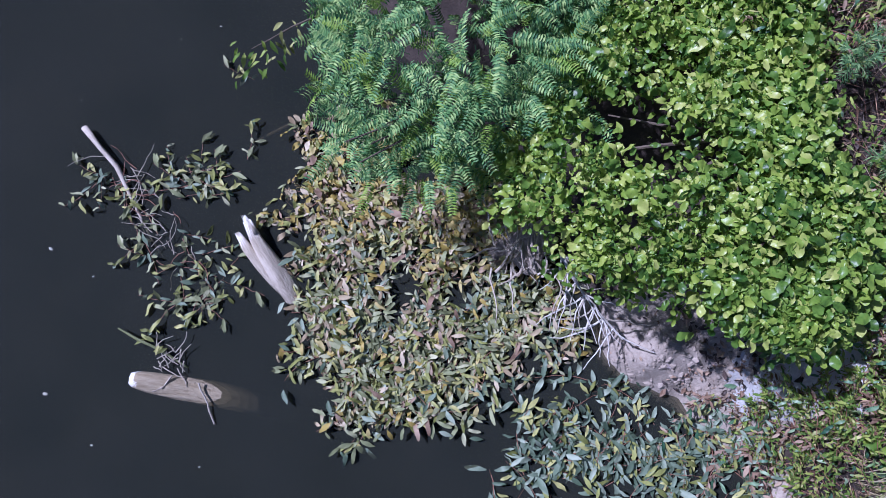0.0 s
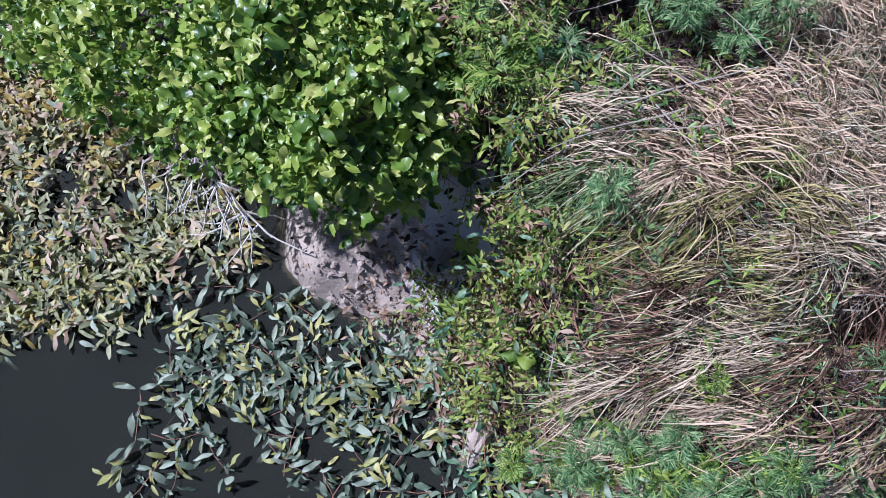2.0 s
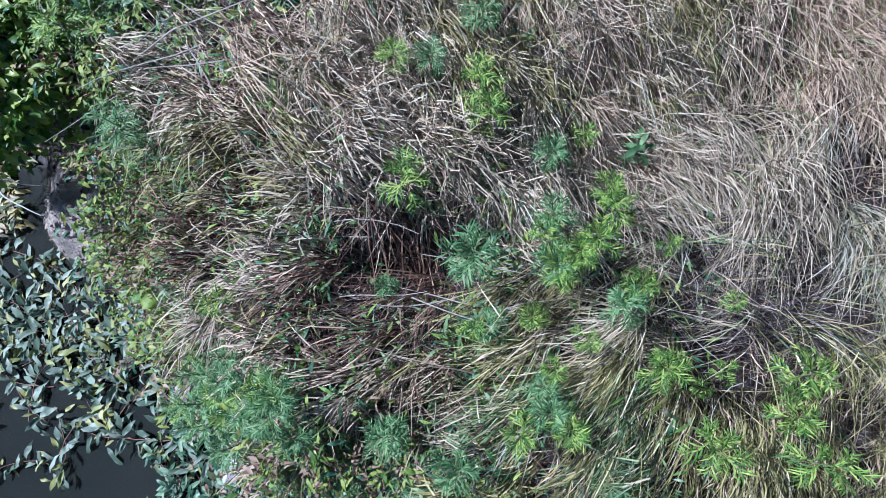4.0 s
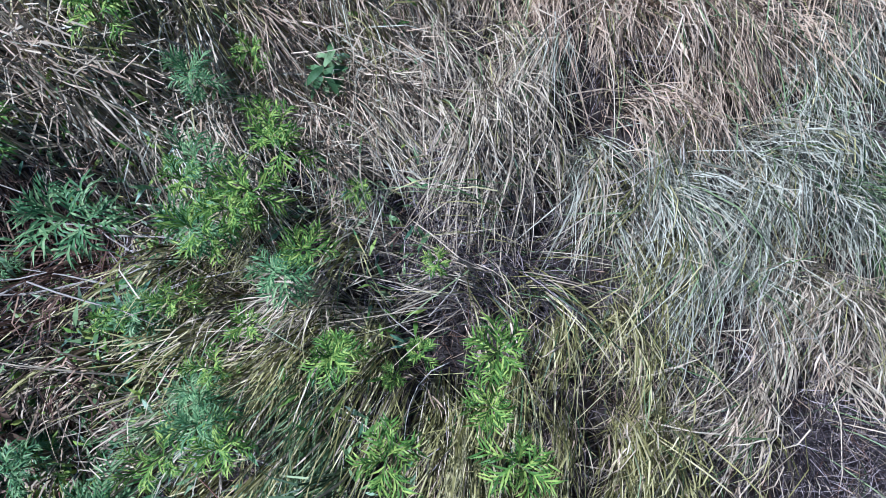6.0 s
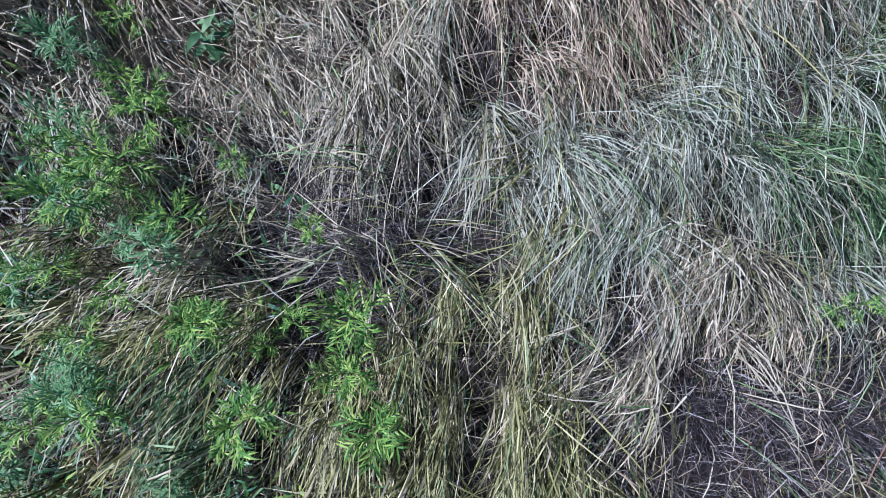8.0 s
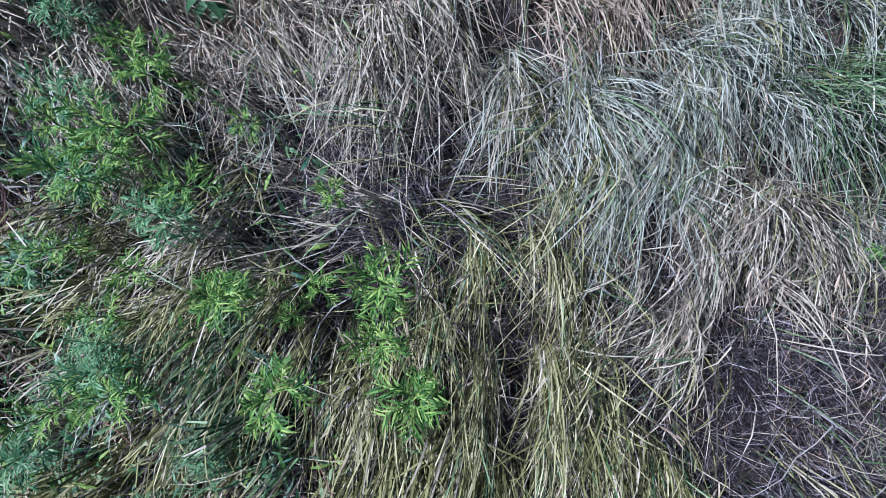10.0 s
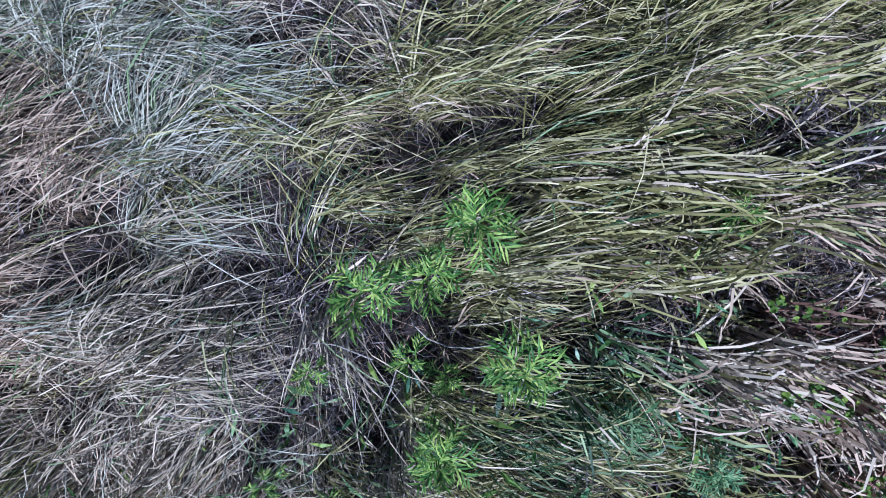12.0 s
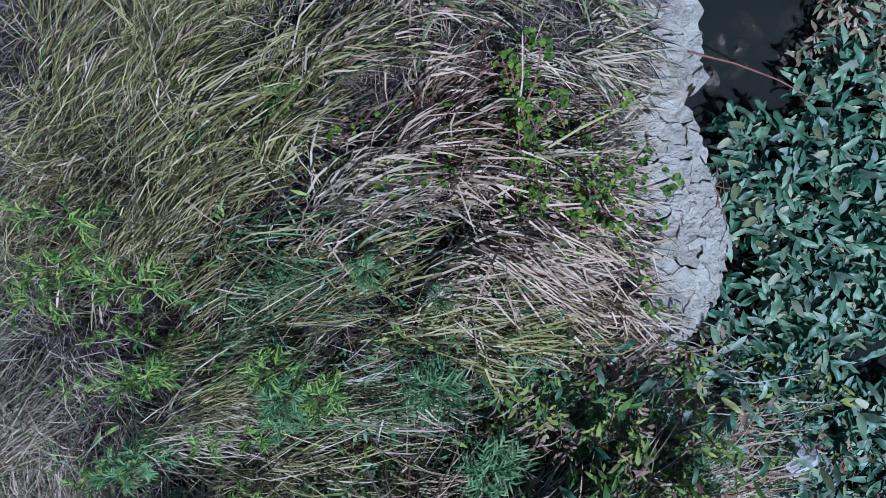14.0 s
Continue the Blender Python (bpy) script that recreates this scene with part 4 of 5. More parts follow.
def put_copies(kinds, spots, seed, lift=0.0, sizes=(0.85, 1.15), most=999, rest="", name="smartweed_mat", category="water plants"):
    """Copies of the kinds at spots (x, y, z); the first of each kind stands at a spot of its own, and those past most are joined."""
    r = random.Random(seed)
    pieces, index, mats = [], [], []
    for n, (x, y, z) in enumerate(spots):
        m = pose(x, y, z + lift + r.uniform(0, 0.02), r.uniform(-4, 4), r.uniform(-4, 4), r.uniform(0, 360)) @ Matrix.Scale(r.uniform(*sizes), 4)
        if n < len(kinds):
            kinds[n].matrix_basis = m
        elif n < most:
            copy_thing(kinds[n % len(kinds)], m).matrix_basis = m
        else:
            for ob in kinds[n % len(kinds)].children:
                me = ob.data
                co, tri, idx = np.empty(len(me.vertices) * 3), np.empty(len(me.polygons) * 3, int), np.empty(len(me.polygons), int)
                me.vertices.foreach_get("co", co)
                me.loops.foreach_get("vertex_index", tri)
                me.polygons.foreach_get("material_index", idx)
                at = np.array(m @ ob.matrix_basis)
                pieces.append((co.reshape(-1, 3) @ at[:3, :3].T + at[:3, 3], tri.reshape(-1, 3)))
                for slot in me.materials:
                    if slot not in mats:
                        mats.append(slot)
                slots = np.array([mats.index(slot) for slot in me.materials])
                index.append(slots[idx])
    if pieces:
        v, t = joined(pieces)
        tagged(new(name, mesh_of(name, v, t, mats, np.concatenate(index), True)), rest, category, kind="stuff")


def in_spots(count, blobs, seed, bars=()):
    """Places inside soft ellipses (x, y, rx, ry, weight), outside the bare ones in bars."""
    r = random.Random(seed)
    out = []
    weights = [b[4] for b in blobs]
    while len(out) < count:
        b = r.choices(blobs, weights)[0]
        a, d = r.uniform(0, 2 * math.pi), math.sqrt(r.random())
        x, y = b[0] + b[2] * d * math.cos(a), b[1] + b[3] * d * math.sin(a)
        if any(((x - c[0]) / c[2]) ** 2 + ((y - c[1]) / c[3]) ** 2 < 1 for c in bars):
            continue
        out.append((x, y, max(0.0, ground_z(x, y)) + 0.01))
    return out


def build_smartweeds():
    river = "smartweed trailing on the river"
    mixed = [make_smartweed("smartweed_plant", "smartweed with olive, yellow and withered leaves, afloat on the water", river, [[OLIVE_LEAF, SAGE_LEAF, SAGE_LEAF, PALE_LEAF, YELLOW_LEAF, TAN_LEAF], [OLIVE_LEAF, SAGE_LEAF, PALE_LEAF, SAGE_LEAF], [SAGE_LEAF, OLIVE_LEAF, SAGE_LEAF, BROWN_LEAF, TAN_LEAF]][i % 3], STALK, 40 + i, 0.40, 26, 0.094, 0.3, whole=True, loose=0.05, shapes=5) for i in range(8)]
    withered = [make_smartweed("smartweed_plant", "withering smartweed with yellow and brown leaves on the water", river, [YELLOW_LEAF, BROWN_LEAF, OLIVE_LEAF, YELLOW_LEAF, TAN_LEAF, SAGE_LEAF, OLIVE_LEAF, TAN_LEAF], STALK, 140 + i, 0.36, 32, 0.070, 0.3, whole=True, loose=0.05, shapes=8) for i in range(5)]
    open_water = [(0.05, -0.24, 0.10, 0.16), (0.28, -0.14, 0.15, 0.08), (0.74, -0.10, 0.14, 0.12), (0.92, -0.2, 0.12, 0.1), (1.1, -0.85, 0.2, 0.09), (0.75, -1.18, 0.18, 0.07), (1.4, -0.66, 0.1, 0.12), (-0.85, -0.2, 0.16, 0.3)]
    mat = in_spots(270, [(0.58, 0.12, 0.24, 0.2, 2.2), (-0.3, 0.25, 0.5, 0.42, 3.6), (0.35, 0.15, 0.45, 0.28, 2.6), (-0.2, -0.45, 0.5, 0.42, 3), (0.05, -0.80, 0.42, 0.24, 1.6), (-0.36, -0.9, 0.24, 0.30, 1.1), (-0.1, -1.12, 0.32, 0.16, 0.9), (0.65, -0.6, 0.35, 0.3, 1.6), (1.15, -0.55, 0.18, 0.3, 0.5)], 4, open_water)
    upper = [p for p in mat if p[1] > 0.02 - 0.1 * math.sin(p[0] * 5)]
    put_copies(withered, upper, 5, most=45, rest="thick mat of yellow and withered smartweed on the water")
    put_copies(mixed, [p for p in mat if p not in upper], 6, most=45, rest="thick mat of olive smartweed on the water")
    islet = [make_smartweed("smartweed_plant", "olive smartweed tangled round a snag in the water", river, [OLIVE_LEAF, PALE_LEAF, SAGE_LEAF], STALK, 60 + i, 0.34, 9, 0.115, 0.2) for i in range(3)]
    put_copies([make_smartweed("smartweed_plant", "withered smartweed in the shallows", river, [BROWN_LEAF, SAGE_LEAF, TAN_LEAF], STALK, 170 + i, 0.36, 26, 0.055, 0.2, whole=True) for i in range(2)], in_spots(30, [(4.02, -4.2, 0.26, 0.16, 1), (3.8, -4.3, 0.3, 0.2, 1)], 18), 19, 0.06)
    put_copies(islet, in_spots(40, [(-1.6, -0.16, 0.24, 0.16, 2.4), (-1.4, -0.42, 0.2, 0.12, 1.6), (-2.08, 0.28, 0.15, 0.1, 0.8), (-1.5, 0.32, 0.2, 0.12, 1.2), (-1.0, 0.5, 0.16, 0.12, 0.9), (-1.22, 1.2, 0.14, 0.12, 0.5)], 6, [(-1.02, 0.0, 0.12, 0.1)]), 7, sizes=(0.7, 1.0))
    pale = [make_smartweed("smartweed_plant", "pale grey-green smartweed floating in the shade of the bank", river, [PALE_LEAF, PALE_LEAF, PALE_LEAF, PALE_LEAF, PALE_LEAF, OLIVE_LEAF], STALK, 70 + i, 0.48, 17, 0.118, 0.25, whole=i % 4 != 0, loose=0.04) for i in range(4)]
    put_copies(pale, in_spots(70, [(1.05, -1.70, 0.42, 0.36, 1.9), (1.7, -1.55, 0.5, 0.35, 2.4), (2.3, -1.6, 0.35, 0.3, 1.4), (2.5, -2.2, 0.4, 0.3, 1.5), (1.7, -2.3, 0.5, 0.35, 1.5), (1.4, -1.15, 0.4, 0.15, 0.8)], 8, [(0.35, -1.8, 0.28, 0.6), (1.3, -2.5, 0.5, 0.25), (1.5, -1.3, 0.14, 0.08), (2.25, -1.85, 0.26, 0.10), (2.5, -2.4, 0.18, 0.12), (1.2, -1.33, 0.1, 0.06)]), 9)
    deep = [make_smartweed("smartweed_plant", "deep green smartweed growing thickly on the water", river, [DEEP_LEAF, DEEP_LEAF, DEEP_LEAF, DEEP_LEAF, SAGE_LEAF, PALE_LEAF], STALK, 80 + i, 0.32, 24, 0.090, 0.45, whole=True, loose=0.03) for i in range(6)]
    put_copies(deep, in_spots(165, [(3.55, -2.9, 0.36, 0.45, 3), (3.85, -3.2, 0.28, 0.28, 1.6), (3.3, -3.5, 0.5, 0.5, 2.4), (3.75, -3.75, 0.28, 0.3, 1.4), (3.2, -2.4, 0.42, 0.3, 2), (3.65, -4.4, 0.4, 0.3, 0.8)], 10, [(4.25, -3.65, 0.28, 0.26), (3.38, -3.25, 0.10, 0.14), (3.5, -2.72, 0.09, 0.07), (3.75, -2.52, 0.1, 0.07)]), 11, 0.03, most=90, rest="thick mat of deep green smartweed on the water")
    put_copies([make_smartweed("smartweed_plant", "low olive smartweed on the muddy shore", river, [OLIVE_LEAF, PALE_LEAF, DEEP_LEAF, BROWN_LEAF], STALK, 160 + i, 0.34, 16, 0.085, 0.3, whole=True) for i in range(3)], in_spots(85, [(3.5, -2.15, 0.4, 0.28, 2), (3.15, -1.95, 0.3, 0.25, 1.2), (3.85, -2.2, 0.22, 0.2, 1), (2.38, -1.2, 0.34, 0.16, 1.3), (2.6, -1.45, 0.25, 0.2, 0.8)], 15), 16, 0.02, most=24, rest="low olive smartweed covering the muddy shore")
    weed = [make_smartweed("bank_weed", "leafy green weed with reddish stems on the river bank", "leafy weeds on the bank", [[WEED_LEAF, WEED_LEAF, OLIVE_LEAF], [WEED_LEAF, RUST, BROWN_LEAF], [WEED_LEAF, DEEP_LEAF, OLIVE_LEAF], [WEED_LEAF, VINE_LEAF]][i], STALK, 90 + i, 0.42, (26, 24, 26, 16)[i], 0.052, 0.5, True, whole=i != 3, loose=0.03) for i in range(4)]
    put_copies(weed, in_spots(530, [(2.15, 1.25, 0.55, 0.5, 3.4), (2.75, -0.05, 0.25, 0.3, 1.5), (2.9, -0.75, 0.28, 0.34, 4.0), (2.8, -0.92, 0.17, 0.24, 2.6), (2.7, -1.1, 0.16, 0.12, 0.9), (3.05, -1.2, 0.22, 0.35, 2.0), (2.75, -1.35, 0.35, 0.3, 1.6), (2.95, -1.65, 0.25, 0.25, 1.2), (2.8, 0.1, 0.3, 0.5, 2), (3.4, -2.2, 0.3, 0.22, 1.0), (4.05, -2.2, 0.2, 0.15, 0.7), (3.95, -1.92, 0.24, 0.16, 2.0), (4.3, -1.8, 0.16, 0.10, 0.8)], 12, [(2.58, -0.74, 0.32, 0.24)]), 13, most=285, rest="leafy green weeds with reddish stems covering the bank", name="bank_weeds", category="weeds")


build_smartweeds()


# ---- shrubs on the bank ----
# the alder's outline from above
ALDER_RIM = [(0.50, 0.55), (0.47, 0.25), (0.50, -0.06), (0.78, -0.13), (0.92, -0.36), (1.20, -0.41), (1.40, -0.48), (1.62, -0.58), (1.88, -0.66), (2.20, -0.74), (2.45, -0.62), (2.63, -0.38), (2.66, -0.12), (2.48, 0.15), (2.26, 0.40), (2.18, 0.80), (2.15, 1.30), (1.95, 1.75), (1.45, 1.75), (1.05, 1.35), (0.75, 1.00)]


def crown_top(x, y):
    return max(1.05, 1.70 - 0.11 * (((x - 1.6) / 0.75) ** 2 + ((y - 0.1) / 0.75) ** 2) - 0.12 * max(0, x - 2.1), ground_z(x, y) + 0.25) + 0.09 * lumps(x * 2.2 + 1, y * 2.2)


def inside_alder(x, y):
    """How deep inside the alder's outline a place lies, 0 at its edge and less outside."""
    within, near = False, 9.0
    for (ax, ay), (bx, by) in zip(ALDER_RIM, ALDER_RIM[1:] + ALDER_RIM[:1]):
        if (ay > y) != (by > y) and x < ax + (y - ay) / (by - ay) * (bx - ax):
            within = not within
        f = min(1, max(0, ((x - ax) * (bx - ax) + (y - ay) * (by - ay)) / ((bx - ax) ** 2 + (by - ay) ** 2)))
        near = min(near, math.hypot(x - ax - f * (bx - ax), y - ay - f * (by - ay)))
    return near + 0.04 * math.sin(x * 19 + y * 7) * math.sin(y * 23 - x * 5) if within else -near


def build_alder():
    r = random.Random(21)
    bush = tagged(new("alder_bush"), "bright green alder bush with round leaves on the bank", "bush")
    foot = Vector((1.95, 0.55, ground_z(1.95, 0.55) - 0.05))
    bush.location = foot
    tv, tt = tube([(0, 0, 0), (-0.05, -0.06, 0.25), (-0.12, -0.10, 0.45)], [0.035, 0.03, 0.024], 8)
    part("trunk", mesh_of("trunk", tv, tt, [BARK], None, True), bush)
    for i in range(11):
        tip = Vector((1.6 + 0.85 * math.cos(i * 0.571) - foot.x, 0.15 + 0.55 * math.sin(i * 0.571) - foot.y, 1.3 - foot.z))
        mid = Vector((-0.1, -0.08, 0.35)).lerp(tip, 0.5) + Vector((r.uniform(-0.1, 0.1), r.uniform(-0.1, 0.1), 0.05))
        lv, lt = tube([(-0.08, -0.08, 0.3), mid, tip], [0.016, 0.010, 0.004], 6)
        part("limb", mesh_of("limb", lv, lt, [BARK]), bush)
    shapes = [blade_leaf(1.0, (0.44, 0.52, 0.64, 0.48)[i], TOOTHED, (0.30, 0.5, 0.2, 0.4)[i], (0.15, 0.45, -0.1, 0.3)[i], 0.3, 30 + i) for i in range(4)]
    meshes = [mesh_of("leaf", *s, [ALDER_LEAF], None, True) for s in shapes]
    placed, single, far = 0, 0, [[], [], [], []]
    while placed < 12000:
        # a shoot, with leaves set round its tip
        x0, y0 = r.uniform(0.4, 2.7), r.uniform(-0.85, 1.8)
        d = inside_alder(x0, y0)
        if d < 0.02 * r.random():
            continue
        hole = math.exp(-(((x0 - 0.95) / 0.24) ** 2 + ((y0 - 0.50) / 0.17) ** 2)) + 0.9 * math.exp(-(((x0 - 1.22) / 0.16) ** 2 + ((y0 - 0.38) / 0.12) ** 2)) + 0.95 * math.exp(-(((x0 - 1.46) / 0.25) ** 2 + ((y0 - 0.24) / 0.11) ** 2))
        if r.random() < hole * 1.05 or (float(lumps(x0 * 6 + 2, y0 * 6)) < -0.08 and r.random() < (0.95 if x0 < 1.5 else 0.5)):
            continue
        deep = abs(r.gauss(0, 0.03 if r.random() < (0.5 if x0 > 1.4 else 0.3) else 0.22))
        z0 = float(crown_top(x0, y0)) + 0.06 * float(lumps(x0 * 9, y0 * 9)) - (0.22 if x0 < 1.8 else 0.08) * (1 - min(1, d * 6)) - deep
        turn, big = r.uniform(0, 360), r.choice((0.7, 0.85, 1.0, 1.1, 1.35))
        for k in range(r.randint(4, 7)):
            yaw = turn + k * 137 + r.uniform(-25, 25)
            out = r.uniform(0.005, 0.07)
            x, y, z = x0 + out * math.cos(radians(yaw)), y0 + out * math.sin(radians(yaw)), z0 - 0.5 * out + r.uniform(-0.02, 0.02)
            size = big * r.uniform(0.037, 0.066) * (1.15 if x0 > 1.5 else 1.0)
            tilt = 22 if x0 > 1.5 else 34
            pitch, roll = r.gauss(8, tilt), r.gauss(0, tilt)
            placed += 1
            i = r.randrange(4)
            if deep < 0.1 and placed % 11 == 0 and single < 400:
                single += 1
                part("leaf", meshes[i], bush, m=pose(x - foot.x, y - foot.y, z - foot.z, roll, pitch, yaw) @ Matrix.Scale(size, 4))
            else:
                far[i].append((x - foot.x, y - foot.y, z - foot.z, radians(yaw), radians(pitch), radians(roll), size))
    pieces = []
    for s, rows in zip(shapes, far):
        a = np.array(rows)
        pieces.append(scattered(*s, turns(a[:, 3], a[:, 4], a[:, 5]), a[:, :3], a[:, 6]))
    tagged(part("crown", mesh_of("crown", *joined(pieces), [ALDER_LEAF], None, True), bush), kind="stuff")


def frond_shape(length, pairs, seed):
    """A feathered leaf: narrow leaflets in pairs along a drooping midrib."""
    r = random.Random(seed)
    curve = lambda f: (f * length, 0.03 * length * math.sin(f * 3), 0.06 * length * math.sin(f * math.pi) - 0.28 * length * f * f)
    pieces = [tube([curve(f) for f in (0, 0.35, 0.7, 1)], [0.0016, 0.0014, 0.001, 0.0006], 4)]
    for i in range(pairs):
        f = 0.16 + 0.84 * i / pairs
        for side in (-1, 1):
            ln = 0.046 * (1 - 0.55 * abs(f - 0.5)) * r.uniform(0.85, 1.1)
            v, t = blade_leaf(ln, 0.0125, ((0, 0.3), (0.45, 1.0), (1, 0)), 0.2, 0.15)
            rot = turns(np.array([side * radians(r.uniform(68, 82))]), np.array([r.uniform(-0.1, 0.3)]), np.array([0.0]))
            pieces.append(scattered(v, t, rot, np.array([curve(f)]), [1.0]))
    return joined(pieces)


def build_feathery():
    r = random.Random(31)
    bush = tagged(new("false_indigo_bush"), "blue-green shrub with feathery pinnate leaves over the water", "bush")
    foot = Vector((0.75, 1.05, ground_z(0.75, 1.05) - 0.05))
    bush.location = foot
    for i in range(7):
        tip = Vector((r.uniform(-0.4, 0.7), r.uniform(0.2, 1.3), 1.3)) - foot
        mid = tip * 0.5 + Vector((0, 0, 0.2))
        lv, lt = tube([(r.uniform(-0.04, 0.04), r.uniform(-0.04, 0.04), 0), mid, tip], [0.014, 0.010, 0.004], 6)
        part("limb", mesh_of("limb", lv, lt, [BARK]), bush)
    shapes = [frond_shape(0.19 + 0.03 * i, 12 + i, 50 + i) for i in range(4)]
    meshes = [mesh_of("frond", *s, [FERNY_LEAF]) for s in shapes]
    young = [mesh_of("frond", *s, [FERNY_YOUNG_SUNLIT]) for s in shapes[:2]]
    far = [[], [], [], []]
    for n in range(860):
        skirt = n % 14 == 0
        while True:
            x, y = r.uniform(-0.75, 1.1), r.uniform(-0.1, 1.8)
            d = 1 - math.hypot((x - 0.24) / 0.78, (y - 1.03) / 0.70) + 0.1 * math.sin(x * 13 + 2) * math.sin(y * 11) if not skirt else 1 - math.hypot((x + 0.02) / 0.46, (y - 0.36) / 0.16)
            if d > 0:
                break
        deep = abs(r.gauss(0, 0.20))
        z = 1.55 + 0.12 * float(lumps(x * 3, y * 3)) - 0.35 * (1 - min(1, d * 3)) - deep
        if skirt:
            z = max(0.3, 0.75 + 1.1 * (y - 0.1)) + r.uniform(-0.15, 0.1)
        yaw = math.degrees(math.atan2(y - 0.95, x - 0.2)) + r.gauss(0, 55)
        pitch, roll = r.gauss(0, 24), r.gauss(0, 30)
        low = y < 0.35 and x < 0.3
        # Low lime fronds are young; elsewhere lime colour stands for sunlight on fronds.
        if n < 280:
            part("frond", r.choice(young) if (low and r.random() < 0.6) or r.random() < 0.42 else meshes[n % 4], bush, m=pose(x - foot.x, y - foot.y, z - foot.z, roll, pitch, yaw))
        else:
            far[n % 4].append((x - foot.x, y - foot.y, z - foot.z, radians(yaw), radians(pitch), radians(roll)))
    pieces = []
    for s, rows in zip(shapes, far):
        a = np.array(rows)
        pieces.append(scattered(*s, turns(a[:, 3], a[:, 4], a[:, 5]), a[:, :3], np.ones(len(a))))
    tagged(part("crown", mesh_of("crown", *joined(pieces), [FERNY_LEAF]), bush), kind="stuff")


build_alder()
build_feathery()


# ---- logs, snags and dead wood ----
def log_mesh(points, radii, sides, seed, material, broken, ragged=0.06):
    """A log with bumpy flanks and a splintered head."""
    r = random.Random(seed)
    v, t = tube(points, radii, sides)
    for i in range(len(v)):
        ring = i // sides
        c = Vector(points[ring])
        d = Vector(v[i]) - c
        v[i] = c + d * (1 + 0.09 * math.sin(3 * (i % sides) * 2 * math.pi / sides + ring * 0.4) + r.uniform(-0.045, 0.045))
        if ring == 0:
            axis = (Vector(points[0]) - Vector(points[1])).normalized()
            v[i] = Vector(v[i]) + axis * r.uniform(0, ragged)
    mid = v[t].mean(1)
    head = np.linalg.norm(mid - np.array(points[0]), axis=1) < broken
    return mesh_of("log", v, t, [material, BREAK], head.astype(int), True)


def build_wood():
    log = tagged(new("snag_log", log_mesh([(-1.07, 0.03, 0.10), (-1.03, -0.05, 0.09), (-0.96, -0.16, 0.06), (-0.87, -0.29, 0.02), (-0.77, -0.42, -0.05), (-0.67, -0.57, -0.2)], [0.030, 0.042, 0.058, 0.075, 0.085, 0.09], 26, 2, SNAG, 0.05)), "bleached broken log rising out of the water", "log")
    part("prong", log_mesh([(-1.13, -0.05, 0.08), (-1.09, -0.11, 0.075), (-1, -0.22, 0.05), (-0.89, -0.34, 0.0), (-0.78, -0.46, -0.08)], [0.020, 0.036, 0.042, 0.045, 0.04], 12, 8, SNAG, 0.03), log)
    part("prong", log_mesh([(-1.1, 0.08, 0.11), (-1.07, 0.04, 0.11), (-1.03, -0.02, 0.10)], [0.014, 0.024, 0.03], 10, 9, SNAG, 0.03), log)
    log = tagged(new("sunken_log", log_mesh([(-1.785, -1.017, 0.05), (-1.765, -1.02, 0.048), (-1.735, -1.025, 0.042), (-1.68, -1.035, 0.03), (-1.5, -1.075, -0.015), (-1.3, -1.115, -0.06), (-1, -1.185, -0.13), (-0.6, -1.265, -0.22)], [0.038, 0.052, 0.060, 0.068, 0.078, 0.085, 0.085, 0.08], 28, 3, SUNK, 0.062, 0.012)), "brown log sinking into the river, white at its broken end", "log")
    pts = [(-2.24, 0.69, 0.05), (-2.13, 0.56, 0.06), (-2.01, 0.43, 0.04), (-1.90, 0.21, 0.02), (-1.77, -0.05, -0.03), (-1.64, -0.25, -0.08)]
    v, t = tube(pts, [0.024, 0.017, 0.019, 0.010, 0.008, 0.006], 9)
    tagged(new("dead_stick", mesh_of("dead_stick", v, t, [DEADWOOD], None, True)), "pale dead stick poking out of the water", "stick")
    v, t = tube([(-1.16, 0.66, -0.08), (-1.0, 0.75, -0.05), (-0.85, 0.84, -0.04), (-0.6, 0.95, -0.05)], [0.012, 0.014, 0.014, 0.012], 7)
    tagged(new("sunken_stick", mesh_of("sunken_stick", v, t, [SUNKEN], None, True)), "brown stick lying just under the water", "stick")
    r = random.Random(76)
    tangle = tagged(new("stem_tangle"), "tangle of thin brown dead stems round a stick in the water", "dead stems")
    for i in range(46):
        f = r.random()
        p = (-2.03 + 0.5 * f + r.uniform(-0.1, 0.12), 0.5 - 0.75 * f + r.uniform(-0.1, 0.12), r.uniform(0.0, 0.04))
        part("stem", mesh_of("stem", *tube(wander(p, r.uniform(0, 360), r.uniform(0.08, 0.28), 5, 0.03, 0.5, r), [0.003, 0.003, 0.0028, 0.0024, 0.002, 0.0014], 5), [TWIG if i % 3 else STALK]), tangle)
    r = random.Random(77)
    reed = tagged(new("water_weed"), "half-dead weed stalk with twigs lying on the water", "weed")
    part("stalk", mesh_of("stalk", *tube([(-1.9, -0.685, 0.05), (-1.77, -0.755, 0.06), (-1.62, -0.825, 0.04), (-1.44, -0.945, 0.0)], [0.005, 0.010, 0.009, 0.006], 6), [STEM]), reed)
    for i in range(18):
        part("twig", mesh_of("twig", *tube(wander((-1.6 + r.uniform(-0.06, 0.14), -0.88 + r.uniform(-0.07, 0.07), 0.03), r.uniform(0, 360), r.uniform(0.06, 0.17), 4, 0.1, 0.5, r), [0.004, 0.004, 0.003, 0.003, 0.002], 5), [TWIG]), reed)
    for i in range(6):
        part("leaf", smart_leaf(i % 3, OLIVE_LEAF), reed, m=pose(-1.72 + 0.03 * i, -0.75 - 0.012 * i, 0.05, r.uniform(-20, 20), 0, r.uniform(120, 260)) @ Matrix.Scale(0.08, 4))
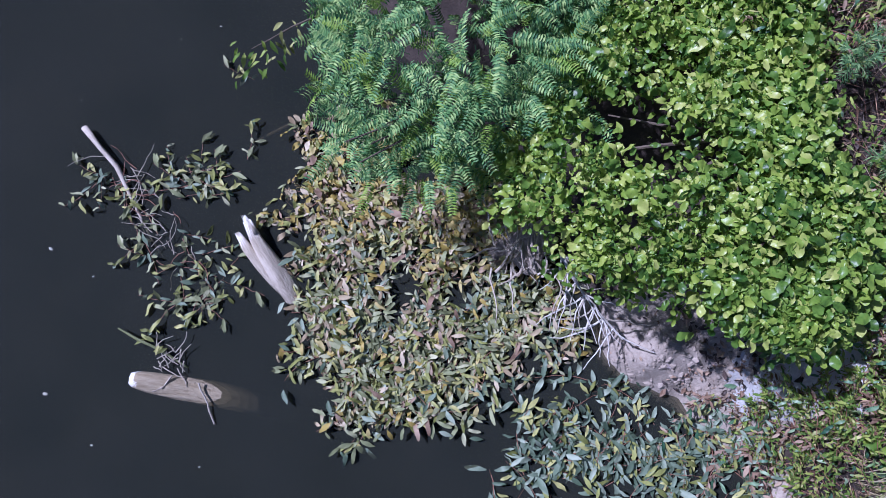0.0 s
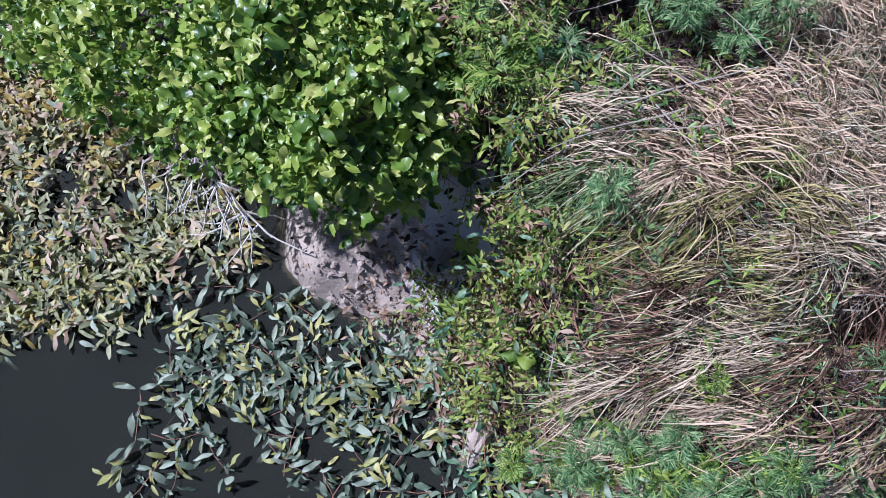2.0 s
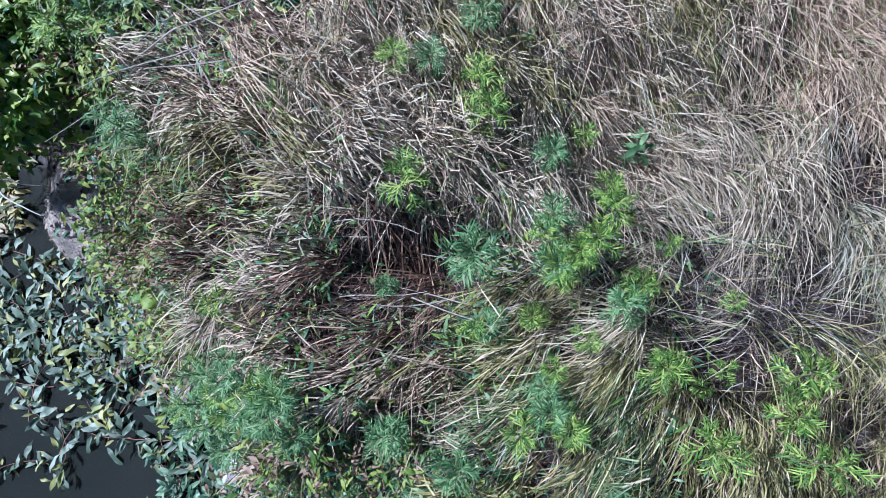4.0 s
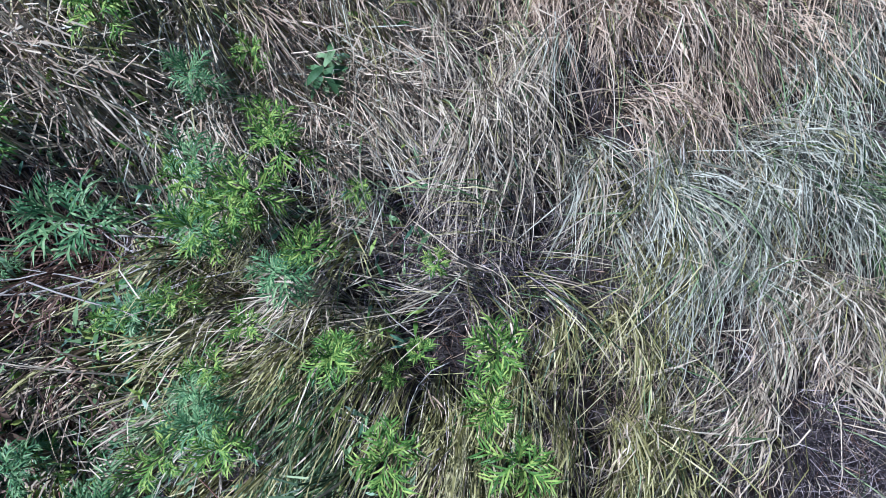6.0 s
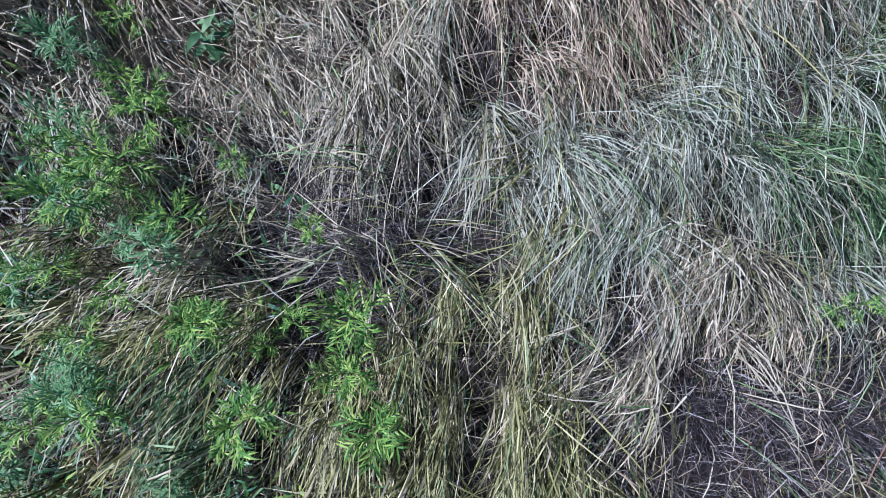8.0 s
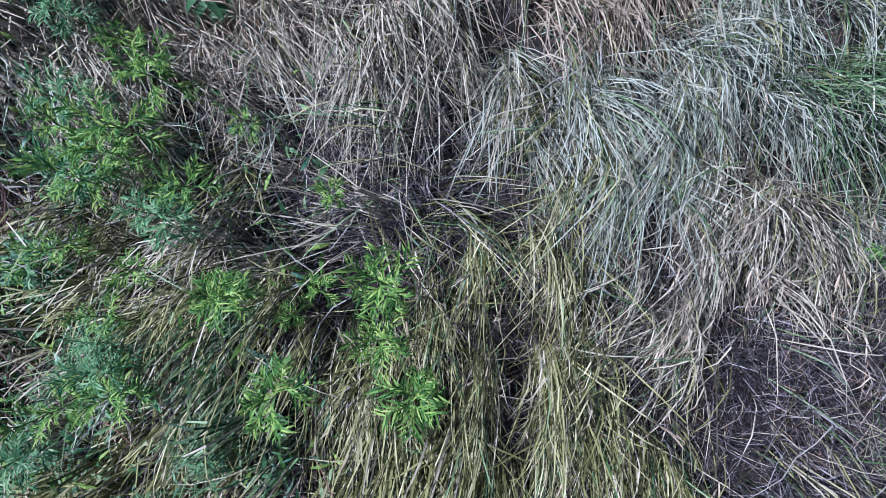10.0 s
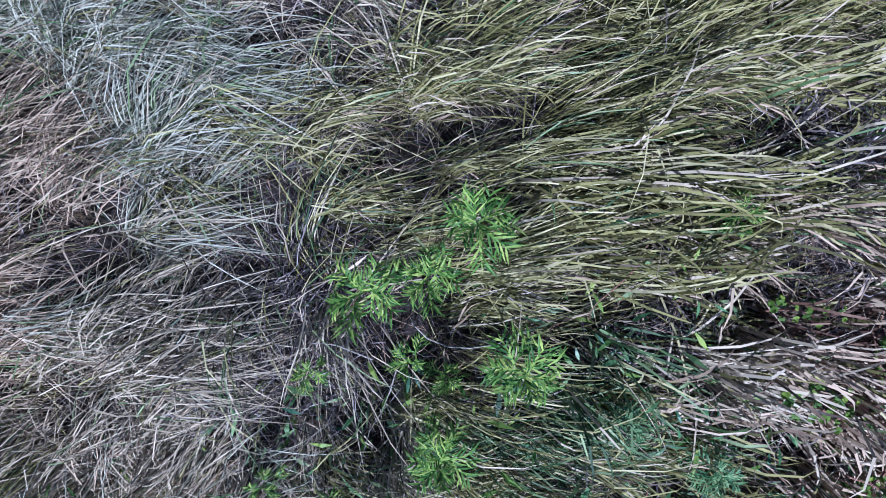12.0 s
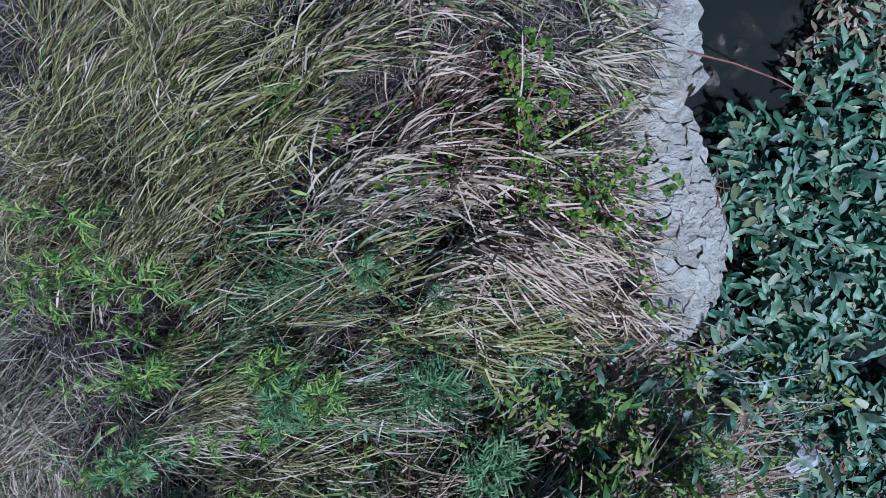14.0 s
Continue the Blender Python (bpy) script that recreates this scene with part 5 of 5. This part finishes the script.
    v, t = tube(wander((-1.35, -1.04, 0.06), -60, 0.3, 6, -0.15, 0.3, r), [0.006] * 7, 5)
    tagged(new("dead_twig", mesh_of("dead_twig", v, t, [TWIG])), "thin grey twig caught across a sunken log", "twig")
    v, t = tube(wander((-1.52, -0.99, 0.075), -110, 0.17, 5, -0.05, 0.4, r), [0.006, 0.008, 0.006, 0.007, 0.004, 0.003], 5)
    tagged(new("dead_twig", mesh_of("dead_twig", v, t, [DEADWOOD])), "pale strip of bark round a sunken log", "twig")
    bough = tagged(new("overhanging_branch"), "leafy branch with broad green leaves hanging over the water", "branch")
    stem = wander((-0.25, 1.42, 0.75), 192, 0.85, 6, -0.02, 0.2, r)
    stem_part = part("stem", mesh_of("stem", *tube(stem, [0.010, 0.009, 0.008, 0.007, 0.005, 0.004, 0.003], 6), [BARK]), bough)
    for i in range(60):
        p = stem[1 + i % 6] + Vector((r.uniform(-0.10, 0.10), r.uniform(-0.20, 0.06), r.uniform(-0.06, 0.05)))
        part("leaf", smart_leaf(i % 5, (OLIVE_LEAF, WEED_LEAF, ALDER_LEAF)[i % 3]), stem_part, m=pose(p.x, p.y, p.z, r.uniform(-25, 25), r.uniform(0, 45), -90 + r.uniform(-60, 60)) @ Matrix.Scale(r.uniform(0.055, 0.10), 4))
    # bare bleached branch over the mud
    branch = tagged(new("dead_branch"), "bare bleached branch with forked twigs over the mud", "branch")
    main = wander((1.03, -0.12, 0.52), -62, 0.75, 7, -0.2, 0.2, r)
    bough_part = part("bough", mesh_of("bough", *tube(main, [0.014 - 0.0012 * i for i in range(8)], 7), [PALE_TWIG]), branch)
    for i in range(30):
        p = main[r.randrange(0, 7)]
        twig = wander(p, r.uniform(-150, -10), r.uniform(0.2, 0.45), 5, -0.15, 0.35, r)
        part("twig", mesh_of("twig", *tube(twig, [0.0070, 0.0062, 0.0054, 0.0045, 0.0034, 0.0022], 5), [PALE_TWIG if i % 3 else TWIG]), bough_part)
    root = tagged(new("dead_roots"), "grey tangle of dead roots at the water's edge", "roots")
    for i in range(26):
        p = (0.78 + r.uniform(-0.16, 0.2), -0.16 + r.uniform(-0.1, 0.12), 0.16 + r.uniform(0, 0.1))
        part("root", mesh_of("root", *tube(wander(p, r.uniform(0, 360), r.uniform(0.12, 0.4), 5, -0.05, 0.5, r), [0.010, 0.009, 0.007, 0.006, 0.004, 0.003], 5), [DEADWOOD]), root)
    # fallen stalks over the bank
    tagged(new("fallen_stalk", mesh_of("fallen_stalk", *tube([(2.62, -0.42, 1.05), (3.0, -0.33, 1.4), (3.4, -0.22, 1.6), (3.75, -0.13, 1.66)], [0.0035, 0.004, 0.0035, 0.002], 6), [TWIG])), "long pale dead stalk leaning across the weeds", "stalk", "dead stalks")
    for i in range(46):
        x, y = r.uniform(3.1, 4.5), r.uniform(-0.35, 0.75)
        z = ground_z(x, y) + r.uniform(0.02, 0.22)
        v, t = tube(wander((x, y, z), r.choice((-150, -165, 160, -60, 20)) + r.uniform(-20, 20), r.uniform(0.3, 0.8), 5, 0.05, 0.15, r), [0.0036, 0.0036, 0.003, 0.0028, 0.0022, 0.0015], 5)
        tagged(new("fallen_stalk", mesh_of("fallen_stalk", v, t, [TWIG])), "pale dead stalk lying in the weeds", "stalk", "dead stalks")
    for i in range(30):
        x, y = r.uniform(4.0, 7.2), r.uniform(-3.0, -0.2)
        if across(x, y) < 0.7:
            continue
        z = ground_z(x, y) + r.uniform(0.12, 0.24)
        v, t = tube(wander((x, y, z), r.uniform(0, 360), r.uniform(0.12, 0.34), 5, 0.0, 0.4, r), [0.0016, 0.0018, 0.0016, 0.0014, 0.0012, 0.0008], 5)
        tagged(new("fallen_stalk", mesh_of("fallen_stalk", v, t, [TWIG if i % 3 else STALK])), "thin dead stalk lying on the grass", "stalk", "dead stalks")
    for i in range(22):
        x, y = r.uniform(4.1, 4.9), r.uniform(-1.3, -0.98)
        z = ground_z(x, y) + r.uniform(0.02, 0.3)
        v, t = tube(wander((x, y, z), r.uniform(-30, 30) + 180 * (i % 2), r.uniform(0.2, 0.5), 4, 0.0, 0.2, r), [0.003, 0.003, 0.0026, 0.002, 0.0015], 5)
        tagged(new("fallen_stalk", mesh_of("fallen_stalk", v, t, [TWIG])), "dead stalk over a dark hollow in the grass", "stalk", "dead stalks")
    for i in range(34):
        x, y = r.uniform(3.2, 4.0), r.uniform(-2.55, -2.15)
        z = max(ground_z(x, y), 0.0) + r.uniform(0.06, 0.2)
        v, t = tube(wander((x, y, z), r.choice((-150, 30)) + r.uniform(-30, 30), r.uniform(0.15, 0.5), 5, 0.0, 0.25, r), [0.003, 0.003, 0.0028, 0.0024, 0.002, 0.0012], 5)
        tagged(new("fallen_stalk", mesh_of("fallen_stalk", v, t, [TWIG if i % 4 else PALE_TWIG])), "pale dead stalk lying over the shore weeds", "stalk", "dead stalks")
    cane = tagged(new("bramble_cane"), "thin reddish bramble cane arching over the water", "cane")
    cp = [(4.62, -3.47, 0.46), (4.43, -3.54, 0.42), (4.24, -3.585, 0.38), (4.08, -3.62, 0.30)]
    shoot = part("shoot", mesh_of("shoot", *tube(cp, [0.004, 0.004, 0.0035, 0.002], 6), [STALK]), cane)
    for i in range(60):
        f = r.uniform(0.02, 0.98) * 3
        p = Vector(cp[int(f)]).lerp(Vector(cp[int(f) + 1]), f - int(f))
        q = p + Vector((r.uniform(-1, 1), r.uniform(-1, 1), r.uniform(0, 1))).normalized() * 0.014
        part("thorn", mesh_of("thorn", *tube([p, q], [0.0016, 0.0004], 4), [STALK]), shoot)


build_wood()


def build_mud_detail():
    r = np.random.default_rng(44)
    n = 520
    x, y = r.normal(2.05, 0.50, n), r.normal(-0.80, 0.34, n)
    z = land(x, y)
    keep = (z > 0.03) & (z < 0.9) & (across(x, y) < 0.5) & (r.random(n) < 0.25 + 0.75 * step(np.hypot((x - 1.8) / 0.42, (y + 0.78) / 0.24), 0.6, 1.1))
    x, y, z = x[keep], y[keep], z[keep]
    n = len(x)
    v, t = scattered(*blade_leaf(1.0, 0.42, LANCE, 0.35, -0.15, 0.3, 5), turns(r.uniform(0, 6.3, n), r.normal(0, 0.3, n), r.normal(0, 0.5, n)), np.stack([x, y, z + 0.012], -1), r.uniform(0.03, 0.085, n))
    index = np.repeat(r.choice([0, 0, 1, 2], n), len(v) and len(t) // n)
    tagged(new("leaf_litter", mesh_of("leaf_litter", v, t, [BROWN_LEAF, THATCH, DARK_LEAF], index)), "dark rotting leaves scattered on the mud", "leaf litter", kind="stuff")
    bm = bmesh.new()
    bmesh.ops.create_icosphere(bm, subdivisions=1, radius=1)
    cv, ct = np.array([tuple(q.co) for q in bm.verts]), np.array([[q.index for q in f.verts] for f in bm.faces])
    bm.free()
    cv = cv * (1 + 0.25 * np.sin(cv[:, :1] * 5 + cv[:, 1:2] * 3)) * (1, 0.8, 0.5)
    n = 1500
    x, y = r.normal(2.15, 0.50, n), r.normal(-0.80, 0.34, n)
    z = land(x, y)
    keep = (z > 0.02) & (z < 0.75) & (np.hypot((x - 2.05) / 0.62, (y + 0.9) / 0.45) < 1)
    x, y, z = x[keep], y[keep], z[keep]
    n = len(x)
    v, t = scattered(cv, ct, turns(r.uniform(0, 6.3, n), r.normal(0, 0.3, n), r.normal(0, 0.3, n)), np.stack([x, y, z], -1), 0.006 + 0.03 * r.random(n) ** 3)
    tagged(new("mud_crumbs", mesh_of("mud_crumbs", v, t, [MUD])), "crumbs and clods of grey-brown mud", "mud", kind="stuff")


build_mud_detail()


def build_bank_litter():
    """Dead stems, rotting leaves and low green leaves over the soil of the bank."""
    r = np.random.default_rng(45)
    n = 19000
    x, y = r.uniform(1.9, 4.9, n), r.uniform(-2.2, 1.3, n)
    s = across(x, y) + 0.1 * lumps(x * 3, y * 3)
    hollow = np.exp(-(((x - 4.42) / 0.3) ** 2 + ((y + 1.06) / 0.13) ** 2))
    keep = (land(x, y) > 0.08) & (s > -0.1) & (s < 2.1) & (np.hypot((x - 2.3) / 0.68, (y + 0.85) / 0.46) > 1) & (r.random(n) > hollow * 1.4)
    x, y = x[keep], y[keep]
    n = len(x)
    z = land(x, y)
    kind = r.choice(5, n, p=[0.36, 0.12, 0.05, 0.20, 0.27])
    pieces, index = [], []
    for k in range(5):
        m = kind == k
        shape = blade_leaf(1.0, 0.026, SPRIG, 0.2, -0.1, 0, k) if k < 3 else blade_leaf(1.0, 0.42, BLUNT, 0.3, 0.2, 0.3, k)
        c = int(m.sum())
        size = r.uniform(0.08, 0.24, c) if k < 3 else r.uniform(0.022, 0.055, c)
        tilt = r.normal(-0.2, 0.25, c)
        v, t = scattered(*shape, turns(r.uniform(0, 6.3, c), tilt, r.normal(0, 0.4, c)), np.stack([x[m], y[m], z[m] + 0.01 + (r.uniform(0, 0.12, c) if k == 4 else r.uniform(0, 0.04, c))], -1), size)
        pieces.append((v, t))
        index.append(np.full(len(t), k))
    v, t = joined(pieces)
    tagged(new("bank_litter", mesh_of("bank_litter", v, t, [RUST, THATCH, PINK, DARK_LEAF, WEED_LEAF], np.concatenate(index), True)), "dead stems, rotting leaves and low green leaves on the bank", "litter", kind="stuff")


build_bank_litter()


def build_low_green():
    """Low green leaves of young weeds in patches among the straw."""
    r = np.random.default_rng(47)
    n = 26000
    x, y = r.uniform(2.8, 5.6, n), r.uniform(-2.3, 0.9, n)
    s = across(x, y)
    patch = np.clip(0.30 + 0.9 * lumps(x * 3.1 + 4, y * 3.1), 0, 1) * (1 - 0.75 * step(x, 4.7, 5.5)) * (1 - 0.7 * step(y, -0.5, -0.1) * step(x, 3.2, 3.7)) + 0.6 * np.exp(-(((x - 4.0) / 0.7) ** 2 + ((y + 2.0) / 0.25) ** 2))
    keep = (land(x, y) > 0.2) & (s > 0.1) & (r.random(n) < patch) & (r.random(n) > 0.8 * np.exp(-(((x - 4.45) / 0.3) ** 2 + ((y + 1.12) / 0.15) ** 2)))
    x, y = x[keep], y[keep]
    n = len(x)
    v, t = scattered(*blade_leaf(1.0, 0.20, ((0, 0.3), (0.45, 1.0), (1, 0)), 0.25, 0.25, 0.2, 9), turns(r.uniform(0, 6.3, n), r.normal(-0.25, 0.3, n), r.normal(0, 0.4, n)), np.stack([x, y, land(x, y) + r.uniform(0.02, 0.20, n)], -1), r.uniform(0.03, 0.075, n))
    kind = r.choice(4, n, p=[0.35, 0.3, 0.2, 0.15])
    tagged(new("low_weeds", mesh_of("low_weeds", v, t, [MUG_BLUE, MUG_LEAF, GGRASS, DEEP_LEAF], np.repeat(kind, len(t) // n))), "low green leaves of young weeds among the straw", "weeds", kind="stuff")


build_low_green()


def build_thatch():
    """A felt of fine dead stems on the ground under the grass, thickest in the dark patches, whose shade is partly in
    its colour.
    """
    r = np.random.default_rng(46)
    n = 120000
    x, y = r.uniform(2.9, 7.6, n), r.uniform(-3.8, 1.0, n)
    patch = np.zeros(n)
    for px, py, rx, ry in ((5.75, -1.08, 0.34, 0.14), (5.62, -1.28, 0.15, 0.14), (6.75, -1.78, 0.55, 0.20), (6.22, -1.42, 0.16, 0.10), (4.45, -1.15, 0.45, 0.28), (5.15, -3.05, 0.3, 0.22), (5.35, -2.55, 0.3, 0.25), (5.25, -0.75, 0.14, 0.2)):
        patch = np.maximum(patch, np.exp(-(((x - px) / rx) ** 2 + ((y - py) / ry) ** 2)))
    s, u = across(x, y), along(x, y)
    keep = (s > np.where(u > 1.9, edge_of_slab(u) + 0.26, 0.8)) & (r.random(n) < 0.22 + 0.8 * patch)
    x, y, patch = x[keep], y[keep], patch[keep]
    n = len(x)
    yaw, ln = r.uniform(0, 6.3, n), r.uniform(0.03, 0.15, n)
    tau = np.linspace(-0.5, 0.5, 3)[None]
    bend = r.normal(0, 0.5, n)[:, None] * (0.25 - tau**2)
    px = x[:, None] + (np.cos(yaw)[:, None] * tau - np.sin(yaw)[:, None] * bend) * ln[:, None]
    py = y[:, None] + (np.sin(yaw)[:, None] * tau + np.cos(yaw)[:, None] * bend) * ln[:, None]
    pz = land(px, py) + (r.uniform(0.004, 0.07, n) + patch * r.uniform(0.0, 0.14, n))[:, None] + r.normal(0, 0.015, (n, 3))
    v, t, f, _ = ribbons(px, py, pz, yaw, r.uniform(0.0010, 0.0030, n), r.uniform(-0.6, 0.6, n))
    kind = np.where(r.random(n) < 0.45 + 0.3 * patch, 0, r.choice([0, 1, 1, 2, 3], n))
    tagged(new("dead_thatch", mesh_of("dead_thatch", v, t, [THATCH, RUST, DRY, PINK], np.repeat(kind, f))), "felt of grey-brown dead stems on the ground, darkened with gap shade", "dead grass", kind="stuff")


build_thatch()


def build_crust_litter():
    """Dead stalks and withered scraps fallen on the crust."""
    r = random.Random(61)
    for i in range(46):
        u, s = (r.gauss(2.78, 0.07), r.uniform(-0.1, 0.15)) if i < 22 else (r.uniform(2.15, 3.6), r.uniform(-0.05, 0.25))
        x, y = 2.4 + u * 0.66 + s * 0.75, -0.9 - u * 0.75 + s * 0.66
        z = 0.435 + 0.33 * max(s - float(edge_of_slab(u)), 0)
        v, t = tube(wander((x, y, z), r.uniform(0, 360), r.uniform(0.04, 0.13), 4, 0.05, 0.6, r), [0.0022, 0.0022, 0.002, 0.0016, 0.001], 5)
        tagged(new("dry_scrap", mesh_of("dry_scrap", v, t, [STALK if i < 22 else TWIG])), "reddish scrap of dead stalk on the dried mud" if i < 22 else "thin dry stalk on the dried mud", "dry stalk", "scraps on the dried mud")


build_crust_litter()


# ---- small things ----
def pebble(name, at, size, material, seed, label, category, group=""):
    bm = bmesh.new()
    bmesh.ops.create_icosphere(bm, subdivisions=3, radius=1)
    r = random.Random(seed)
    off = Vector((r.uniform(-9, 9), r.uniform(-9, 9), r.uniform(-9, 9)))
    for v in bm.verts:
        n = v.co.normalized()
        v.co = n * (1 + 0.35 * noise.noise(n * 1.6 + off) + 0.1 * noise.noise(n * 5 + off))
        v.co = Vector((v.co.x * size[0], v.co.y * size[1], v.co.z * size[2]))
    me = bpy.data.meshes.new(name)
    bm.to_mesh(me)
    bm.free()
    me.materials.append(material)
    ob = new(name, me)
    ob.matrix_basis = pose(*at, 0, 0, r.uniform(0, 360))
    return tagged(ob, label, category, group)


def build_small():
    pebble("stone", (3.17, -2.27, 0.08), (0.11, 0.07, 0.07), STONE, 4, "pale stone at the edge of the water", "stone")
    for i, (x, y, z, sx, sy, sz) in enumerate(((4.24, -3.94, -0.115, 0.20, 0.16, 0.12), (4.52, -3.76, -0.105, 0.10, 0.06, 0.10), (4.44, -3.80, -0.085, 0.07, 0.05, 0.08), (4.47, -3.92, -0.095, 0.11, 0.05, 0.09), (4.40, -3.70, -0.085, 0.08, 0.05, 0.08), (4.0, -3.95, -0.115, 0.16, 0.12, 0.12))):
        pebble("mud_clod", (x, y, z), (sx, sy, sz), BED, 40 + i, "lump of brown mud just under the water", "mud", "lumps of mud in the shallows")
    pebble("mud_clod", (4.47, -3.60, -0.05), (0.06, 0.05, 0.08), BED, 46, "block of brown mud fallen from the crust", "mud")
    pebble("mud_bank", (4.02, -4.18, -0.10), (0.36, 0.24, 0.12), BED, 47, "low olive mud bank with dead stems in the shallows", "mud")
    pebble("mud_clod", (2.83, -1.72, 0.12), (0.07, 0.22, 0.07), MUD, 5, "long grey slab of mud by the water", "mud")
    pebble("mud_clod", (2.6, -0.55, 0.34), (0.13, 0.09, 0.06), MUD, 6, "grey lump of mud under the bush", "mud")
    pebble("mud_clod", (2.6, -0.76, 0.30), (0.10, 0.10, 0.05), MUD, 7, "grey lump of mud under the bush", "mud")
    for i, (x, y, z, sx, sy, sz) in enumerate(((0.90, -0.06, 0.05, 0.17, 0.12, 0.09), (0.98, 0.05, 0.08, 0.15, 0.12, 0.09), (0.72, -0.06, 0.0, 0.13, 0.08, 0.07))):
        pebble("mud_clod", (x, y, z), (sx, sy, sz), MUD, 60 + i, "grey lump of mud among dead roots", "mud", "lumps of mud among the roots")
    for i, (x, y, s) in enumerate(((-2.4, -0.16, 0.022), (-2.34, -1.13, 0.024), (-2.02, -1.46, 0.014), (-1.32, -1.6, 0.012), (-1.39, 1.53, 0.012), (-1.66, 1.41, 0.01), (-2.11, -0.34, 0.012), (-2.05, 0.2, 0.009), (-2.3, 0.9, 0.008))):
        pebble("floating_flake", (x, y, 0.003), (s * 0.7, s * 0.4, 0.003), FOAM, 20 + i, "small pale flake floating on the water", "debris", "flakes on the water")
    r = random.Random(9)
    # low bramble with bright leaves
    shape = blade_leaf(1.0, 0.8, OVAL, 0.2, 0.15, 0.25, 3)
    me = mesh_of("leaf", *shape, [VINE_LEAF])
    base = tagged(new("bramble_shoot"), "low bramble shoot with bright yellow-green leaves", "bramble", "bramble shoots in the grass")
    pts = wander((0, 0, 0.02), 0, 0.3, 5, 0.35, 0.4, r)
    part("stem", mesh_of("stem", *tube(pts, [0.003] * 6, 5), [STALK]), base)
    for i in range(20):
        p = pts[1 + i % 5]
        part("leaf", me, base, m=pose(p.x + r.uniform(-0.03, 0.03), p.y + r.uniform(-0.03, 0.03), p.z + 0.02, r.uniform(-15, 15), r.uniform(-15, 15), i * 120 + r.uniform(-25, 25)) @ Matrix.Scale(r.uniform(0.015, 0.027), 4))
    put_copies([base], [(x, y, ground_z(x, y) + 0.14) for x, y in ((r.gauss(4.80, 0.15), r.gauss(-2.62, 0.11)) for _ in range(34))], 14)


def broad_plant(name, at, height, leaves, size, width, material, seed, label, category, group=""):
    """A short stem with broad leaves held out round it."""
    r = random.Random(seed)
    plant = tagged(new(name), label, category, group)
    plant.location = (at[0], at[1], ground_z(*at[:2]))
    tall = max(height - ground_z(*at[:2]), 0.06)
    lean = Vector((r.uniform(-0.06, 0.06), r.uniform(-0.06, 0.06), 0))
    stem = [Vector((0, 0, -0.03)), lean * 0.5 + Vector((0, 0, tall * 0.55)), lean + Vector((0, 0, tall))]
    part("stem", mesh_of("stem", *tube(stem, [0.004, 0.0035, 0.002], 5), [STEM]), plant)
    shapes = [mesh_of("leaf", *blade_leaf(1.0, width * f, TOOTHED, 0.2, 0.2, 0.22, seed + i), [material], None, True) for i, f in enumerate((1.0, 0.85, 1.1))]
    for i in range(leaves):
        f = (i + 1) / leaves
        p = stem[1].lerp(stem[2], f)
        part("leaf", shapes[i % 3], plant, m=pose(p.x, p.y, p.z, r.uniform(-14, 14), r.uniform(-8, 22), i * 137 + r.uniform(-20, 20)) @ Matrix.Scale(size * r.uniform(0.7, 1.15), 4))


def build_broad_plants():
    for i, (x, y, z) in enumerate(((2.60, -0.31, 1.02), (2.66, -0.42, 1.0), (2.75, -0.60, 0.98), (2.72, -0.80, 0.9), (2.90, -0.37, 1.05), (2.98, -1.30, 0.9), (2.82, -0.50, 0.95))):
        broad_plant("alder_seedling", (x, y), z, 6, 0.085, 0.8, ALDER_LEAF, 300 + i, "alder seedling with a few broad lime-green leaves on the bank", "seedling", "alder seedlings on the bank")
    for i, (x, y, z, size) in enumerate(((5.24, -0.66, 1.47, 0.075), (4.88, -0.64, 1.44, 0.060), (5.33, -0.60, 1.44, 0.055))):
        broad_plant("dock_plant", (x, y), z, 13, size, 0.27, DOCK_LEAF, 330 + i, "grey-green dock plant with narrow wavy leaves in the grass", "weed", "dock plants in the grass")


build_small()
build_broad_plants()
